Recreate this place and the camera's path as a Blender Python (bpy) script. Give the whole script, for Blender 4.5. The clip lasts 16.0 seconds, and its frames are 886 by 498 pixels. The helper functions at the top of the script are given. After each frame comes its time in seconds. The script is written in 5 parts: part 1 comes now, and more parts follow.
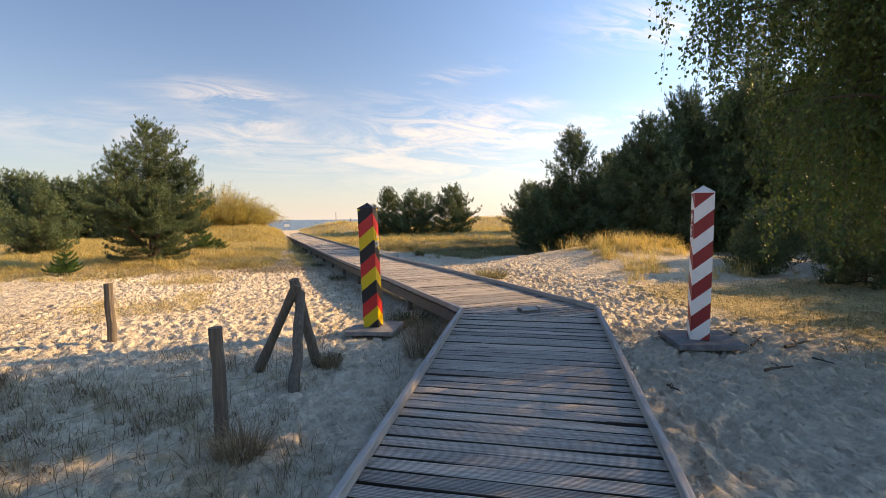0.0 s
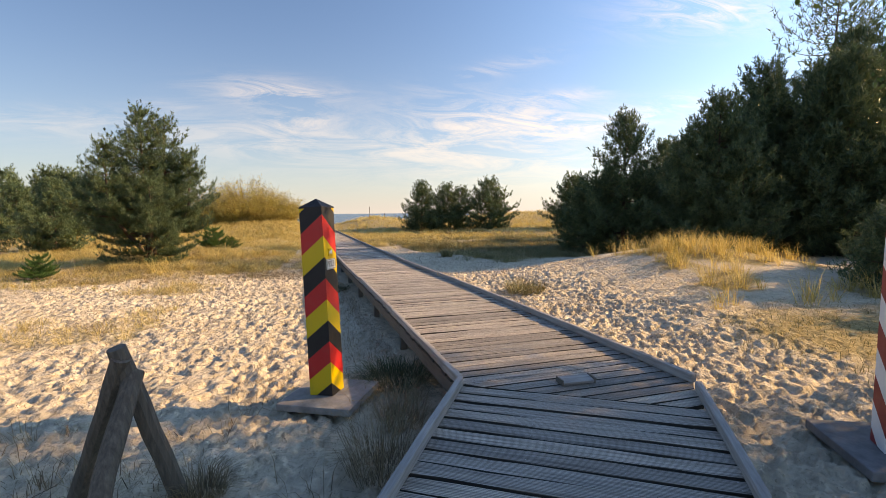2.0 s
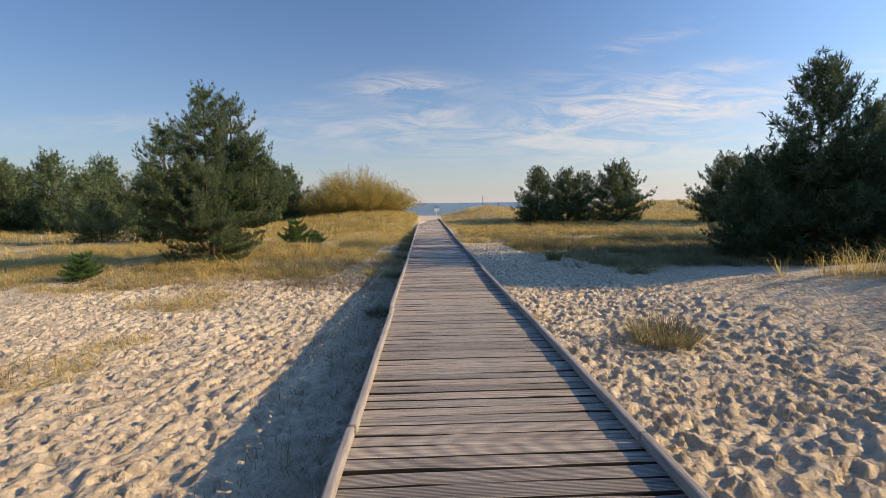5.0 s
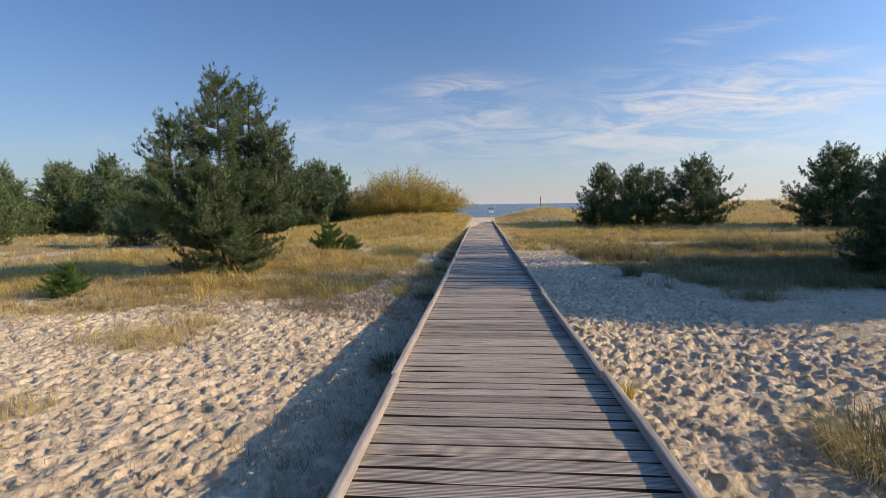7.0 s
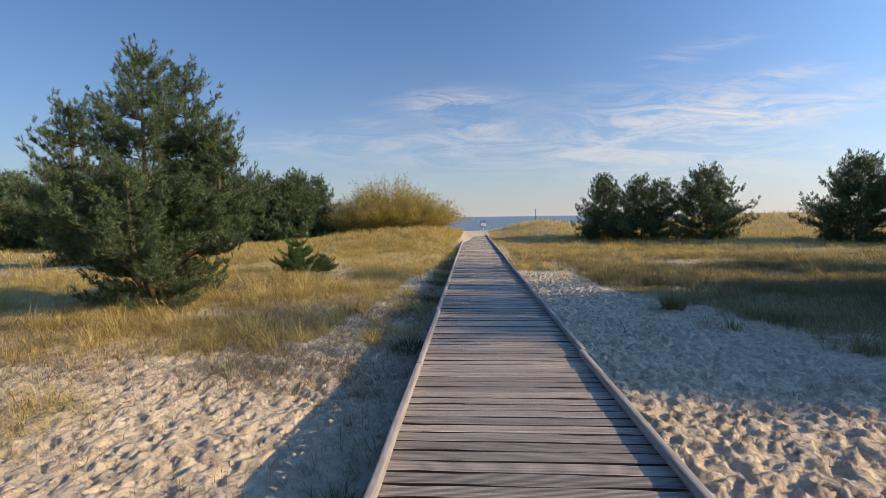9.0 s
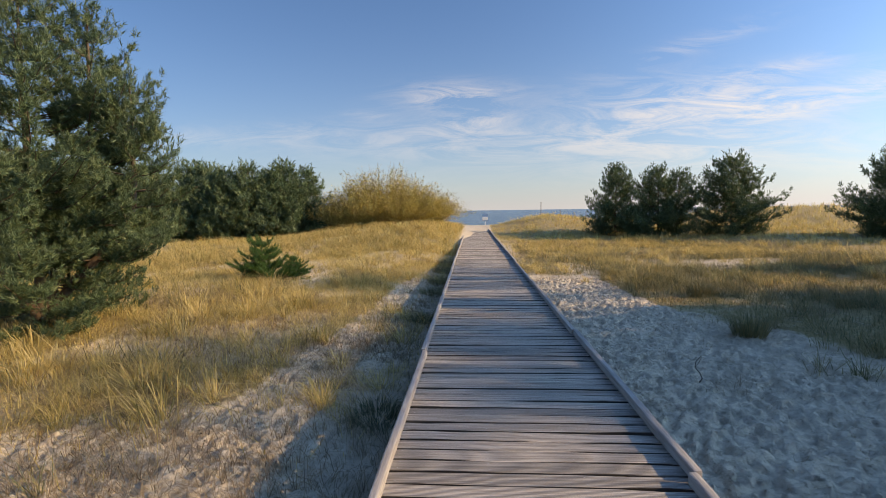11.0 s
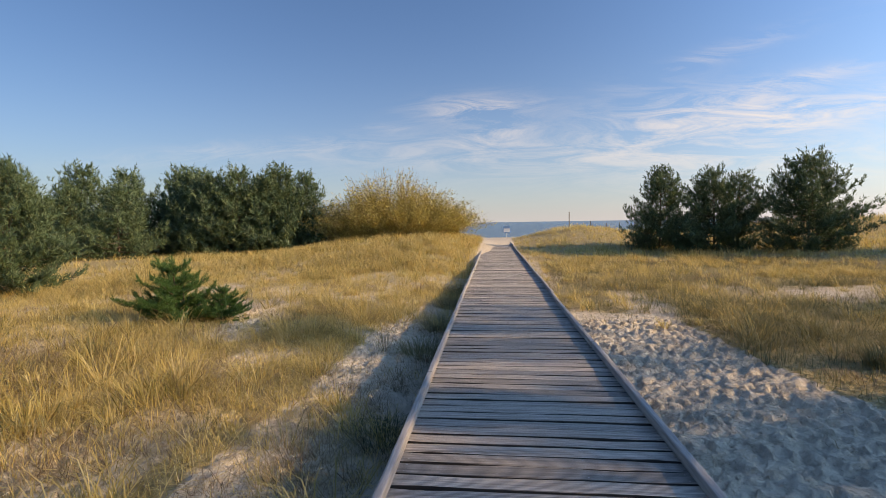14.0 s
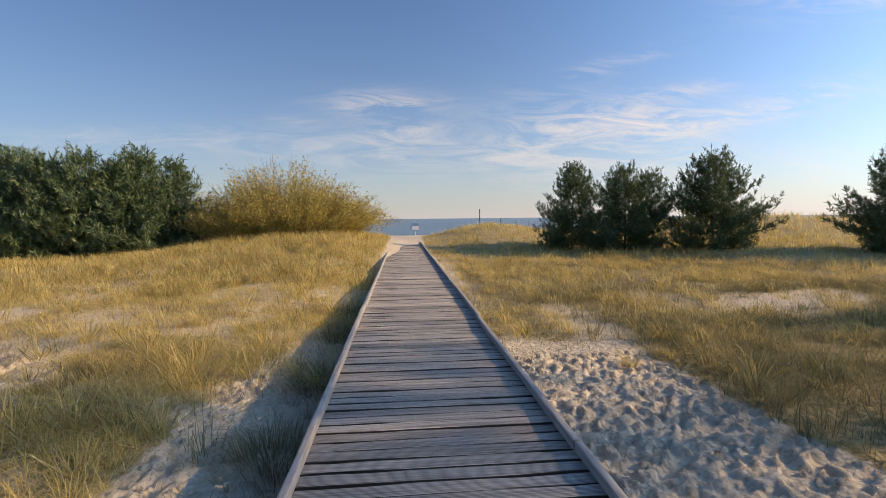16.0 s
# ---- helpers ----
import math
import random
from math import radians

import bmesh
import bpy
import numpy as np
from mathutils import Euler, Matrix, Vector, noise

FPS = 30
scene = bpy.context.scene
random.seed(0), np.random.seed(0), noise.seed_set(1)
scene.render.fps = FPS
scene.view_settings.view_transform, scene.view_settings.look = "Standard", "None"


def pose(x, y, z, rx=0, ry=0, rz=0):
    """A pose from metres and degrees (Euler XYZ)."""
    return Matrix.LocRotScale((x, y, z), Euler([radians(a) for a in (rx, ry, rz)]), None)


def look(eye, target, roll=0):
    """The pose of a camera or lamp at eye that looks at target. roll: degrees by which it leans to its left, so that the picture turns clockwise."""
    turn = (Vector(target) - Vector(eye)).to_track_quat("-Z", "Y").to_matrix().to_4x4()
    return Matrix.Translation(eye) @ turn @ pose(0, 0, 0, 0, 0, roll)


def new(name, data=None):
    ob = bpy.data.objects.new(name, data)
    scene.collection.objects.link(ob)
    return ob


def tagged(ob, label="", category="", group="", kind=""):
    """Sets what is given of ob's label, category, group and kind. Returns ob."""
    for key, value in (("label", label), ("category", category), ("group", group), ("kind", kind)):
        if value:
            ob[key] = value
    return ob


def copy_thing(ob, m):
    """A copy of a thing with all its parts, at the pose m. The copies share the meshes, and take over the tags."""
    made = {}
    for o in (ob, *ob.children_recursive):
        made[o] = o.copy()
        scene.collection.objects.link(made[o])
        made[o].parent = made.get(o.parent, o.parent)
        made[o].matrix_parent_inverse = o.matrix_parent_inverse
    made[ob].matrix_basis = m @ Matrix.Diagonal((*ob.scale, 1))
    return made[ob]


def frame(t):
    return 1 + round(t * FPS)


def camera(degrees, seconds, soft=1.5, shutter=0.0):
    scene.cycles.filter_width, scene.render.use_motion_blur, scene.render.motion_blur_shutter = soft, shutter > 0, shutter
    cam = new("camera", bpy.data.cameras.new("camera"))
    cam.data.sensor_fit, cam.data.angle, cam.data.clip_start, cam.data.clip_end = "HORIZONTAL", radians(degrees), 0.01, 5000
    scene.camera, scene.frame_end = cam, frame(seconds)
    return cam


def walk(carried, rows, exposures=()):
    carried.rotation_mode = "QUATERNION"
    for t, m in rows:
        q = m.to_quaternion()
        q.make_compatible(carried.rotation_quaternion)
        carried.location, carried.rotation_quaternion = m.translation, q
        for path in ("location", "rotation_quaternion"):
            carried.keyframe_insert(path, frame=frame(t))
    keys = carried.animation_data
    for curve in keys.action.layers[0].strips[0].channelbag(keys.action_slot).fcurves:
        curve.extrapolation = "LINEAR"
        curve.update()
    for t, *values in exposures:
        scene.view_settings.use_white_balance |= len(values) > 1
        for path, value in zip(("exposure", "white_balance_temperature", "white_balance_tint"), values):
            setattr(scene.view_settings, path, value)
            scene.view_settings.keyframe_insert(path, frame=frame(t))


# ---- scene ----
cam = camera(86.8, 16.0, soft=0.7)
METRES, EYE, TILT, LEAN, TURN = 24.0, 2.07, 0.0, 0.0, -22.1
ROWS = [
    (0.0, 0.0, 0.0, 0.0, -0.03, -3.77, 0.5),
    (0.5, 0.0042, 0.0315, 0.0, 0.75, -3.82, 0.53),
    (1.0, 0.008, 0.0624, 0.0018, 1.86, -3.99, 0.53),
    (1.5, 0.0133, 0.0919, 0.003, 3.14, -4.23, 0.47),
    (2.0, 0.0202, 0.1217, 0.0044, 4.94, -4.46, 0.51),
    (2.5, 0.026, 0.151, 0.0046, 7.16, -4.73, 0.56),
    (3.0, 0.0282, 0.18, 0.0042, 9.47, -4.98, 0.62),
    (3.5, 0.0328, 0.2104, 0.0047, 12.08, -5.18, 0.69),
    (4.0, 0.0355, 0.2416, 0.0066, 15.16, -5.34, 0.7),
    (4.5, 0.0356, 0.2714, 0.0083, 17.58, -5.69, 0.65),
    (7.0, -0.0023, 0.4191, 0.0088, 26.7, -5.45, 0.81),
    (7.5, -0.0168, 0.4484, 0.0086, 26.88, -5.07, 0.75),
    (8.0, -0.0297, 0.4777, 0.0097, 26.38, -4.68, 0.77),
    (8.5, -0.0431, 0.506, 0.0102, 25.89, -4.3, 0.81),
    (9.0, -0.0589, 0.5339, 0.0096, 25.53, -3.93, 0.79),
    (11.5, -0.1175, 0.6761, 0.0094, 25.8, -4.79, 0.86),
    (12.0, -0.1284, 0.7076, 0.0091, 26.6, -4.54, 0.89),
    (12.5, -0.1425, 0.7378, 0.008, 27.48, -4.19, 0.93),
    (13.0, -0.1532, 0.7676, 0.0078, 28.15, -3.85, 0.94),
    (13.5, -0.1648, 0.7976, 0.007, 28.45, -3.48, 0.92),
    (14.0, -0.1751, 0.8283, 0.0063, 28.24, -3.23, 0.89),
    (14.5, -0.1858, 0.8578, 0.0073, 26.31, -3.29, 0.79),
    (15.0, -0.1977, 0.8862, 0.0078, 23.35, -3.53, 0.68),
    (15.5, -0.2098, 0.9176, 0.0077, 19.69, -3.68, 0.6),
    (16.0, -0.2217, 0.9471, 0.0079, 17.08, -3.78, 0.56),
]
EXPOSURES = [(0.0, 1.05, 11200, 17), (1.5, 1.00, 10800, 16), (3.5, 0.78, 9600, 14), (4.5, 0.58, 8800, 13), (7.0, 0.47, 7900, 12), (9.0, 0.49, 7900, 12), (11.5, 0.66, 8600, 13), (12.5, 0.66, 8700, 14), (14.0, 0.59, 8600, 14), (16.0, 0.54, 8700, 14)]
walk(cam, [(t, pose(0, 0, EYE, TILT, LEAN, TURN) @ pose(METRES * x, METRES * y, METRES * z, 90 + pitch, roll, yaw)) for t, x, y, z, yaw, pitch, roll in ROWS], EXPOSURES)

# world, sun and exposure
SUN_AZ = radians(96.0)      # clockwise from +y
SUN_EL = radians(23.8)
world = bpy.data.worlds.new("sky")
scene.world = world
world.use_nodes = True
wn, wl = world.node_tree.nodes, world.node_tree.links
wn.clear()
w_out = wn.new("ShaderNodeOutputWorld")
w_bg = wn.new("ShaderNodeBackground")
w_sky = wn.new("ShaderNodeTexSky")
w_sky.sky_type = "NISHITA"
w_sky.sun_disc = False
w_sky.sun_elevation = SUN_EL
w_sky.sun_rotation = SUN_AZ
w_sky.air_density = 1.0
w_sky.dust_density = 0.8
w_sky.ozone_density = 2.0
w_bg.inputs["Strength"].default_value = 0.100


def wmath(op, a, b=None, c=None, clamp=False):
    n = wn.new("ShaderNodeMath")
    n.operation = op
    n.use_clamp = clamp
    for k, v in enumerate((a, b, c)):
        if v is None:
            continue
        if isinstance(v, (int, float)):
            n.inputs[k].default_value = v
        else:
            wl.new(v, n.inputs[k])
    return n.outputs[0]


w_tc = wn.new("ShaderNodeTexCoord")
w_sep = wn.new("ShaderNodeSeparateXYZ")
wl.new(w_tc.outputs["Generated"], w_sep.inputs[0])
w_y = wmath("MAXIMUM", w_sep.outputs["Y"], 0.05)
w_u = wmath("DIVIDE", w_sep.outputs["X"], w_y)
w_v = wmath("DIVIDE", w_sep.outputs["Z"], w_y)
w_comb = wn.new("ShaderNodeCombineXYZ")
wl.new(wmath("MULTIPLY", w_u, 5.0), w_comb.inputs[0])
wl.new(wmath("MULTIPLY", w_v, 26.0), w_comb.inputs[1])
w_noise = wn.new("ShaderNodeTexNoise")
w_noise.inputs["Scale"].default_value = 1.0
w_noise.inputs["Detail"].default_value = 8.0
w_noise.inputs["Roughness"].default_value = 0.70
w_noise.inputs["Distortion"].default_value = 1.1
wl.new(w_comb.outputs[0], w_noise.inputs["Vector"])
# thin clouds: centre (tangent right, tangent up), half sizes, slant, weight
CLOUDS = [
    (-0.03, 0.238, 0.10, 0.022, 0.00, 1.00), (0.00, 0.185, 0.075, 0.018, 0.04, 0.75),
    (0.40, 0.205, 0.16, 0.045, 0.02, 1.05), (0.58, 0.20, 0.12, 0.035, 0.10, 0.80),
    (0.62, 0.270, 0.10, 0.016, 0.16, 0.75), (0.45, 0.325, 0.13, 0.016, 0.28, 0.45),
    (0.15, 0.140, 0.45, 0.030, -0.02, 0.55), (0.85, 0.245, 0.20, 0.028, 0.22, 0.95),
    (-0.22, 0.205, 0.04, 0.008, 0.00, 0.40), (1.05, 0.52, 0.20, 0.05, 0.15, 1.0),
    (-0.55, 0.165, 0.35, 0.02, 0.03, 0.3), (0.6, 0.1, 0.5, 0.05, 0.0, 0.45),
]
w_sum = None
for cu, cv, su, sv, slant, weight in CLOUDS:
    du = wmath("SUBTRACT", w_u, cu)
    dv = wmath("SUBTRACT", wmath("SUBTRACT", w_v, cv), wmath("MULTIPLY", du, slant))
    r2 = wmath("ADD", wmath("POWER", wmath("MULTIPLY", du, 1 / su), 2.0), wmath("POWER", wmath("MULTIPLY", dv, 1 / sv), 2.0))
    g = wmath("MULTIPLY", wmath("EXPONENT", wmath("MULTIPLY", r2, -0.8)), weight)
    w_sum = g if w_sum is None else wmath("ADD", w_sum, g)
w_streak = wmath("MULTIPLY_ADD", w_noise.outputs[0], 4.6, -1.85, clamp=True)
w_front = wmath("GREATER_THAN", w_sep.outputs["Y"], 0.06)
w_cover = wmath("MULTIPLY", wmath("MULTIPLY", wmath("MULTIPLY", w_sum, w_streak), 0.52, clamp=True), w_front)
w_mix = wn.new("ShaderNodeMix")
w_mix.data_type = "RGBA"
wl.new(w_cover, w_mix.inputs["Factor"])
w_tint = wn.new("ShaderNodeMix")
w_tint.data_type, w_tint.blend_type = "RGBA", "MULTIPLY"
w_tint.inputs["Factor"].default_value = 1.0
w_tint.inputs["B"].default_value = (0.36, 0.78, 1.27, 1)
wl.new(w_sky.outputs[0], w_tint.inputs["A"])
# pale haze over the horizon
w_haze = wn.new("ShaderNodeMix")
w_haze.data_type = "RGBA"
w_up = wmath("MAXIMUM", w_sep.outputs["Z"], 0.0)
wl.new(wmath("MULTIPLY_ADD", wmath("EXPONENT", wmath("MULTIPLY", w_up, -8.0)), 0.80, 0.03), w_haze.inputs["Factor"])
wl.new(w_tint.outputs["Result"], w_haze.inputs["A"])
w_haze.inputs["B"].default_value = (4.5, 4.7, 5.45, 1)
# the sky brightens towards the sun
w_dot = wn.new("ShaderNodeVectorMath")
w_dot.operation = "DOT_PRODUCT"
wl.new(w_tc.outputs["Generated"], w_dot.inputs[0])
w_dot.inputs[1].default_value = (math.sin(SUN_AZ) * math.cos(SUN_EL), math.cos(SUN_AZ) * math.cos(SUN_EL), math.sin(SUN_EL))
w_near = wmath("MAXIMUM", w_dot.outputs["Value"], 0.0)
w_glow = wmath("ADD", wmath("MULTIPLY_ADD", w_dot.outputs["Value"], 0.18, 0.94), wmath("MULTIPLY", wmath("POWER", w_near, 2.0), 0.75))
w_rgb = wn.new("ShaderNodeCombineXYZ")
wl.new(wmath("MULTIPLY", w_glow, wmath("MULTIPLY_ADD", w_near, 0.12, 1.0)), w_rgb.inputs[0])
wl.new(w_glow, w_rgb.inputs[1])
wl.new(wmath("MULTIPLY", w_glow, wmath("MULTIPLY_ADD", w_near, -0.03, 1.0)), w_rgb.inputs[2])
w_lit = wn.new("ShaderNodeMix")
w_lit.data_type, w_lit.blend_type = "RGBA", "MULTIPLY"
w_lit.inputs["Factor"].default_value = 1.0
wl.new(w_haze.outputs["Result"], w_lit.inputs["A"])
wl.new(w_rgb.outputs[0], w_lit.inputs["B"])
wl.new(w_lit.outputs["Result"], w_mix.inputs["A"])
w_mix.inputs["B"].default_value = (6.4, 6.2, 6.3, 1)
wl.new(w_mix.outputs["Result"], w_bg.inputs["Color"])
wl.new(w_bg.outputs[0], w_out.inputs[0])

sun = new("sun", bpy.data.lights.new("sun", "SUN"))
sun.data.energy = 3.7
sun.data.angle = radians(0.6)
sun.data.color = (1.0, 0.78, 0.52)
sun_dir = Vector((math.sin(SUN_AZ) * math.cos(SUN_EL), math.cos(SUN_AZ) * math.cos(SUN_EL), math.sin(SUN_EL)))
sun.matrix_world = look(sun_dir * 60, (0, 0, 0))

# ---------------------------------------------------------------- materials


def material(name, rough=0.8, metal=0.0):
    m = bpy.data.materials.new(name)
    m.use_nodes = True
    b = m.node_tree.nodes["Principled BSDF"]
    b.inputs["Roughness"].default_value = rough
    b.inputs["Metallic"].default_value = metal
    return m, m.node_tree.nodes, m.node_tree.links, b


def noise_node(n, l, vec, scale, detail=4.0, rough=0.55):
    t = n.new("ShaderNodeTexNoise")
    t.inputs["Scale"].default_value = scale
    t.inputs["Detail"].default_value = detail
    t.inputs["Roughness"].default_value = rough
    if vec is not None:
        l.new(vec, t.inputs["Vector"])
    return t.outputs[0]


def ramp_node(n, l, fac, stops):
    r = n.new("ShaderNodeValToRGB")
    while len(r.color_ramp.elements) < len(stops):
        r.color_ramp.elements.new(0.5)
    for e, (p, c) in zip(r.color_ramp.elements, stops):
        e.position, e.color = p, (*c, 1)
    l.new(fac, r.inputs[0])
    return r.outputs[0]


def mix_node(n, l, fac, a, b, mode="MIX"):
    m = n.new("ShaderNodeMix")
    m.data_type = "RGBA"
    m.blend_type = mode
    for key, v in (("Factor", fac), ("A", a), ("B", b)):
        if isinstance(v, (int, float)):
            m.inputs[key].default_value = v
        elif isinstance(v, tuple):
            m.inputs[key].default_value = (*v, 1)
        else:
            l.new(v, m.inputs[key])
    return m.outputs["Result"]


def bump_node(n, l, height, strength, dist, bsdf, chain=None):
    b = n.new("ShaderNodeBump")
    b.inputs["Strength"].default_value = strength
    b.inputs["Distance"].default_value = dist
    l.new(height, b.inputs["Height"])
    if chain is not None:
        l.new(chain, b.inputs["Normal"])
    l.new(b.outputs[0], bsdf.inputs["Normal"])
    return b.outputs[0]


def object_coords(n):
    return n.new("ShaderNodeTexCoord").outputs["Object"]


def scaled(n, l, vec, s):
    m = n.new("ShaderNodeMapping")
    m.inputs["Scale"].default_value = s
    l.new(vec, m.inputs[0])
    return m.outputs[0]


def make_ground_material():
    m, n, l, b = material("sand_ground", 0.95)
    co = object_coords(n)
    at = n.new("ShaderNodeAttribute")
    at.attribute_name = "cover"
    grain = noise_node(n, l, co, 160, 3)
    mid = noise_node(n, l, co, 2.2, 5)
    big = noise_node(n, l, co, 0.35, 3)
    sand = ramp_node(n, l, mid, [(0.3, (0.60, 0.505, 0.365)), (0.7, (0.745, 0.645, 0.49))])
    sand = mix_node(n, l, 0.25, sand, ramp_node(n, l, grain, [(0.35, (0.40, 0.345, 0.27)), (0.65, (0.74, 0.66, 0.54))]))
    specks = ramp_node(n, l, noise_node(n, l, co, 22, 5, 0.75), [(0.34, (0.50, 0.48, 0.45)), (0.43, (1, 1, 1))])
    sand = mix_node(n, l, 0.8, sand, specks, "MULTIPLY")
    # noise blotches paint the soft shade of small pits into the sand colour
    pit_shade = ramp_node(n, l, noise_node(n, l, co, 8, 4, 0.6), [(0.35, (0.80, 0.79, 0.78)), (0.6, (1.06, 1.06, 1.06))])
    sand = mix_node(n, l, 1.0, sand, pit_shade, "MULTIPLY")
    litter = ramp_node(n, l, noise_node(n, l, co, 9, 6, 0.7), [(0.3, (0.13, 0.095, 0.045)), (0.5, (0.37, 0.285, 0.135)), (0.72, (0.58, 0.47, 0.26))])
    litter = mix_node(n, l, mix_node(n, l, 1.0, big, (0.5, 0.5, 0.5), "MULTIPLY"), litter, (0.36, 0.30, 0.13))
    edge = n.new("ShaderNodeMath")
    edge.operation = "MULTIPLY_ADD"
    l.new(noise_node(n, l, co, 3.5, 6, 0.7), edge.inputs[0])
    edge.inputs[1].default_value = 1.1
    edge.inputs[2].default_value = -0.55
    add = n.new("ShaderNodeMath")
    add.operation = "ADD"
    add.use_clamp = True
    l.new(at.outputs["Fac"], add.inputs[0])
    l.new(edge.outputs[0], add.inputs[1])
    sharp = ramp_node(n, l, add.outputs[0], [(0.30, (0, 0, 0)), (0.72, (1, 1, 1))])
    l.new(mix_node(n, l, sharp, sand, litter), b.inputs["Base Color"])
    c = bump_node(n, l, noise_node(n, l, co, 17, 6, 0.70), 0.9, 0.045, b)
    vor = n.new("ShaderNodeTexVoronoi")
    vor.feature = "SMOOTH_F1"
    vor.inputs["Scale"].default_value = 10.0
    vor.inputs["Smoothness"].default_value = 0.35
    warp = n.new("ShaderNodeVectorMath")
    warp.operation = "MULTIPLY_ADD"
    tex = n.new("ShaderNodeTexNoise")
    tex.inputs["Scale"].default_value = 5.0
    l.new(co, tex.inputs["Vector"])
    l.new(tex.outputs["Color"], warp.inputs[0])
    warp.inputs[1].default_value = (0.25, 0.25, 0.0)
    l.new(co, warp.inputs[2])
    l.new(warp.outputs[0], vor.inputs["Vector"])
    c = bump_node(n, l, vor.outputs["Distance"], 0.6, 0.06, b, c)
    bump_node(n, l, grain, 0.35, 0.004, b, c)
    return m


def make_board_material():
    m, n, l, b = material("weathered_decking", 0.72)
    info = n.new("ShaderNodeObjectInfo")
    geo = n.new("ShaderNodeNewGeometry")
    co = object_coords(n)
    # shift the grain from board to board
    sh = n.new("ShaderNodeVectorMath")
    sh.operation = "ADD"
    l.new(co, sh.inputs[0])
    k = n.new("ShaderNodeVectorMath")
    k.operation = "SCALE"
    k.inputs[0].default_value = (37.0, 11.0, 5.0)
    l.new(info.outputs["Random"], k.inputs["Scale"])
    l.new(k.outputs[0], sh.inputs[1])
    grain = noise_node(n, l, scaled(n, l, sh.outputs[0], (1.2, 42, 20)), 1.0, 6, 0.7)
    blot = noise_node(n, l, sh.outputs[0], 2.4, 5, 0.6)
    col = ramp_node(n, l, grain, [(0.30, (0.12, 0.108, 0.098)), (0.48, (0.46, 0.425, 0.385)), (0.70, (0.82, 0.775, 0.72))])
    tint = ramp_node(n, l, info.outputs["Random"], [(0.0, (0.55, 0.54, 0.53)), (0.35, (0.86, 0.85, 0.84)), (0.7, (1.02, 0.98, 0.94)), (1.0, (1.25, 1.18, 1.10))])
    col = mix_node(n, l, 1.0, col, tint, "MULTIPLY")
    col = mix_node(n, l, mix_node(n, l, 1.0, blot, (0.35, 0.35, 0.35), "MULTIPLY"), col, (0.53, 0.495, 0.455))
    wave = n.new("ShaderNodeTexWave")
    wave.wave_type = "BANDS"
    wave.bands_direction = "Y"
    wave.inputs["Scale"].default_value = 24.0
    wave.inputs["Distortion"].default_value = 0.6
    wave.inputs["Detail"].default_value = 1.0
    l.new(scaled(n, l, sh.outputs[0], (0.15, 1, 1)), wave.inputs[0])
    dirt = ramp_node(n, l, wave.outputs["Fac"], [(0.08, (0.40, 0.39, 0.38)), (0.5, (1.06, 1.06, 1.06))])
    l.new(mix_node(n, l, 1.0, col, dirt, "MULTIPLY"), b.inputs["Base Color"])
    c = bump_node(n, l, wave.outputs["Fac"], 1.0, 0.006, b)
    bump_node(n, l, grain, 0.5, 0.003, b, c)
    return m


def make_wood_material(name, dark, mid, light, stretch=(3, 40, 40), rough=0.8):
    m, n, l, b = material(name, rough)
    co = object_coords(n)
    grain = noise_node(n, l, scaled(n, l, co, stretch), 1.0, 6, 0.65)
    blot = noise_node(n, l, co, 1.7, 4)
    col = ramp_node(n, l, grain, [(0.28, dark), (0.52, mid), (0.78, light)])
    col = mix_node(n, l, mix_node(n, l, 1.0, blot, (0.5, 0.5, 0.5), "MULTIPLY"), col, mid)
    l.new(col, b.inputs["Base Color"])
    bump_node(n, l, grain, 0.7, 0.006, b)
    return m


def make_leaf_material(name, stops, rough=0.6, through_light=0.25, spec=0.3, patch=0.9, single=0.75):
    m, n, l, b = material(name, rough)
    geo = n.new("ShaderNodeNewGeometry")
    big = noise_node(n, l, object_coords(n), patch, 3)
    add = n.new("ShaderNodeMath")
    add.operation = "MULTIPLY_ADD"
    add.use_clamp = True
    l.new(big, add.inputs[0])
    add.inputs[1].default_value = 0.9
    half = n.new("ShaderNodeMath")
    half.operation = "MULTIPLY_ADD"
    l.new(geo.outputs["Random Per Island"], half.inputs[0])
    half.inputs[1].default_value = single
    half.inputs[2].default_value = -0.44 * single
    l.new(half.outputs[0], add.inputs[2])
    col = ramp_node(n, l, add.outputs[0], stops)
    l.new(col, b.inputs["Base Color"])
    b.inputs["Specular IOR Level"].default_value = spec
    tr = n.new("ShaderNodeBsdfTranslucent")
    l.new(col, tr.inputs["Color"])
    mx = n.new("ShaderNodeMixShader")
    mx.inputs[0].default_value = through_light
    l.new(b.outputs[0], mx.inputs[1])
    l.new(tr.outputs[0], mx.inputs[2])
    l.new(mx.outputs[0], n["Material Output"].inputs["Surface"])
    return m


def make_paint(name, colour, rough=0.4, dirt=0.12):
    m, n, l, b = material(name, rough)
    co = object_coords(n)
    spots = noise_node(n, l, co, 7, 7, 0.7)
    col = mix_node(n, l, ramp_node(n, l, spots, [(0.52, (0, 0, 0)), (0.80, (dirt * 3, dirt * 3, dirt * 3))]), colour, (0.22, 0.19, 0.16))
    l.new(col, b.inputs["Base Color"])
    l.new(ramp_node(n, l, spots, [(0.3, (rough, rough, rough)), (0.8, (rough + 0.25,) * 3)]), b.inputs["Roughness"])
    bump_node(n, l, noise_node(n, l, scaled(n, l, co, (30, 30, 4)), 1.0, 4), 0.25, 0.003, b)
    return m


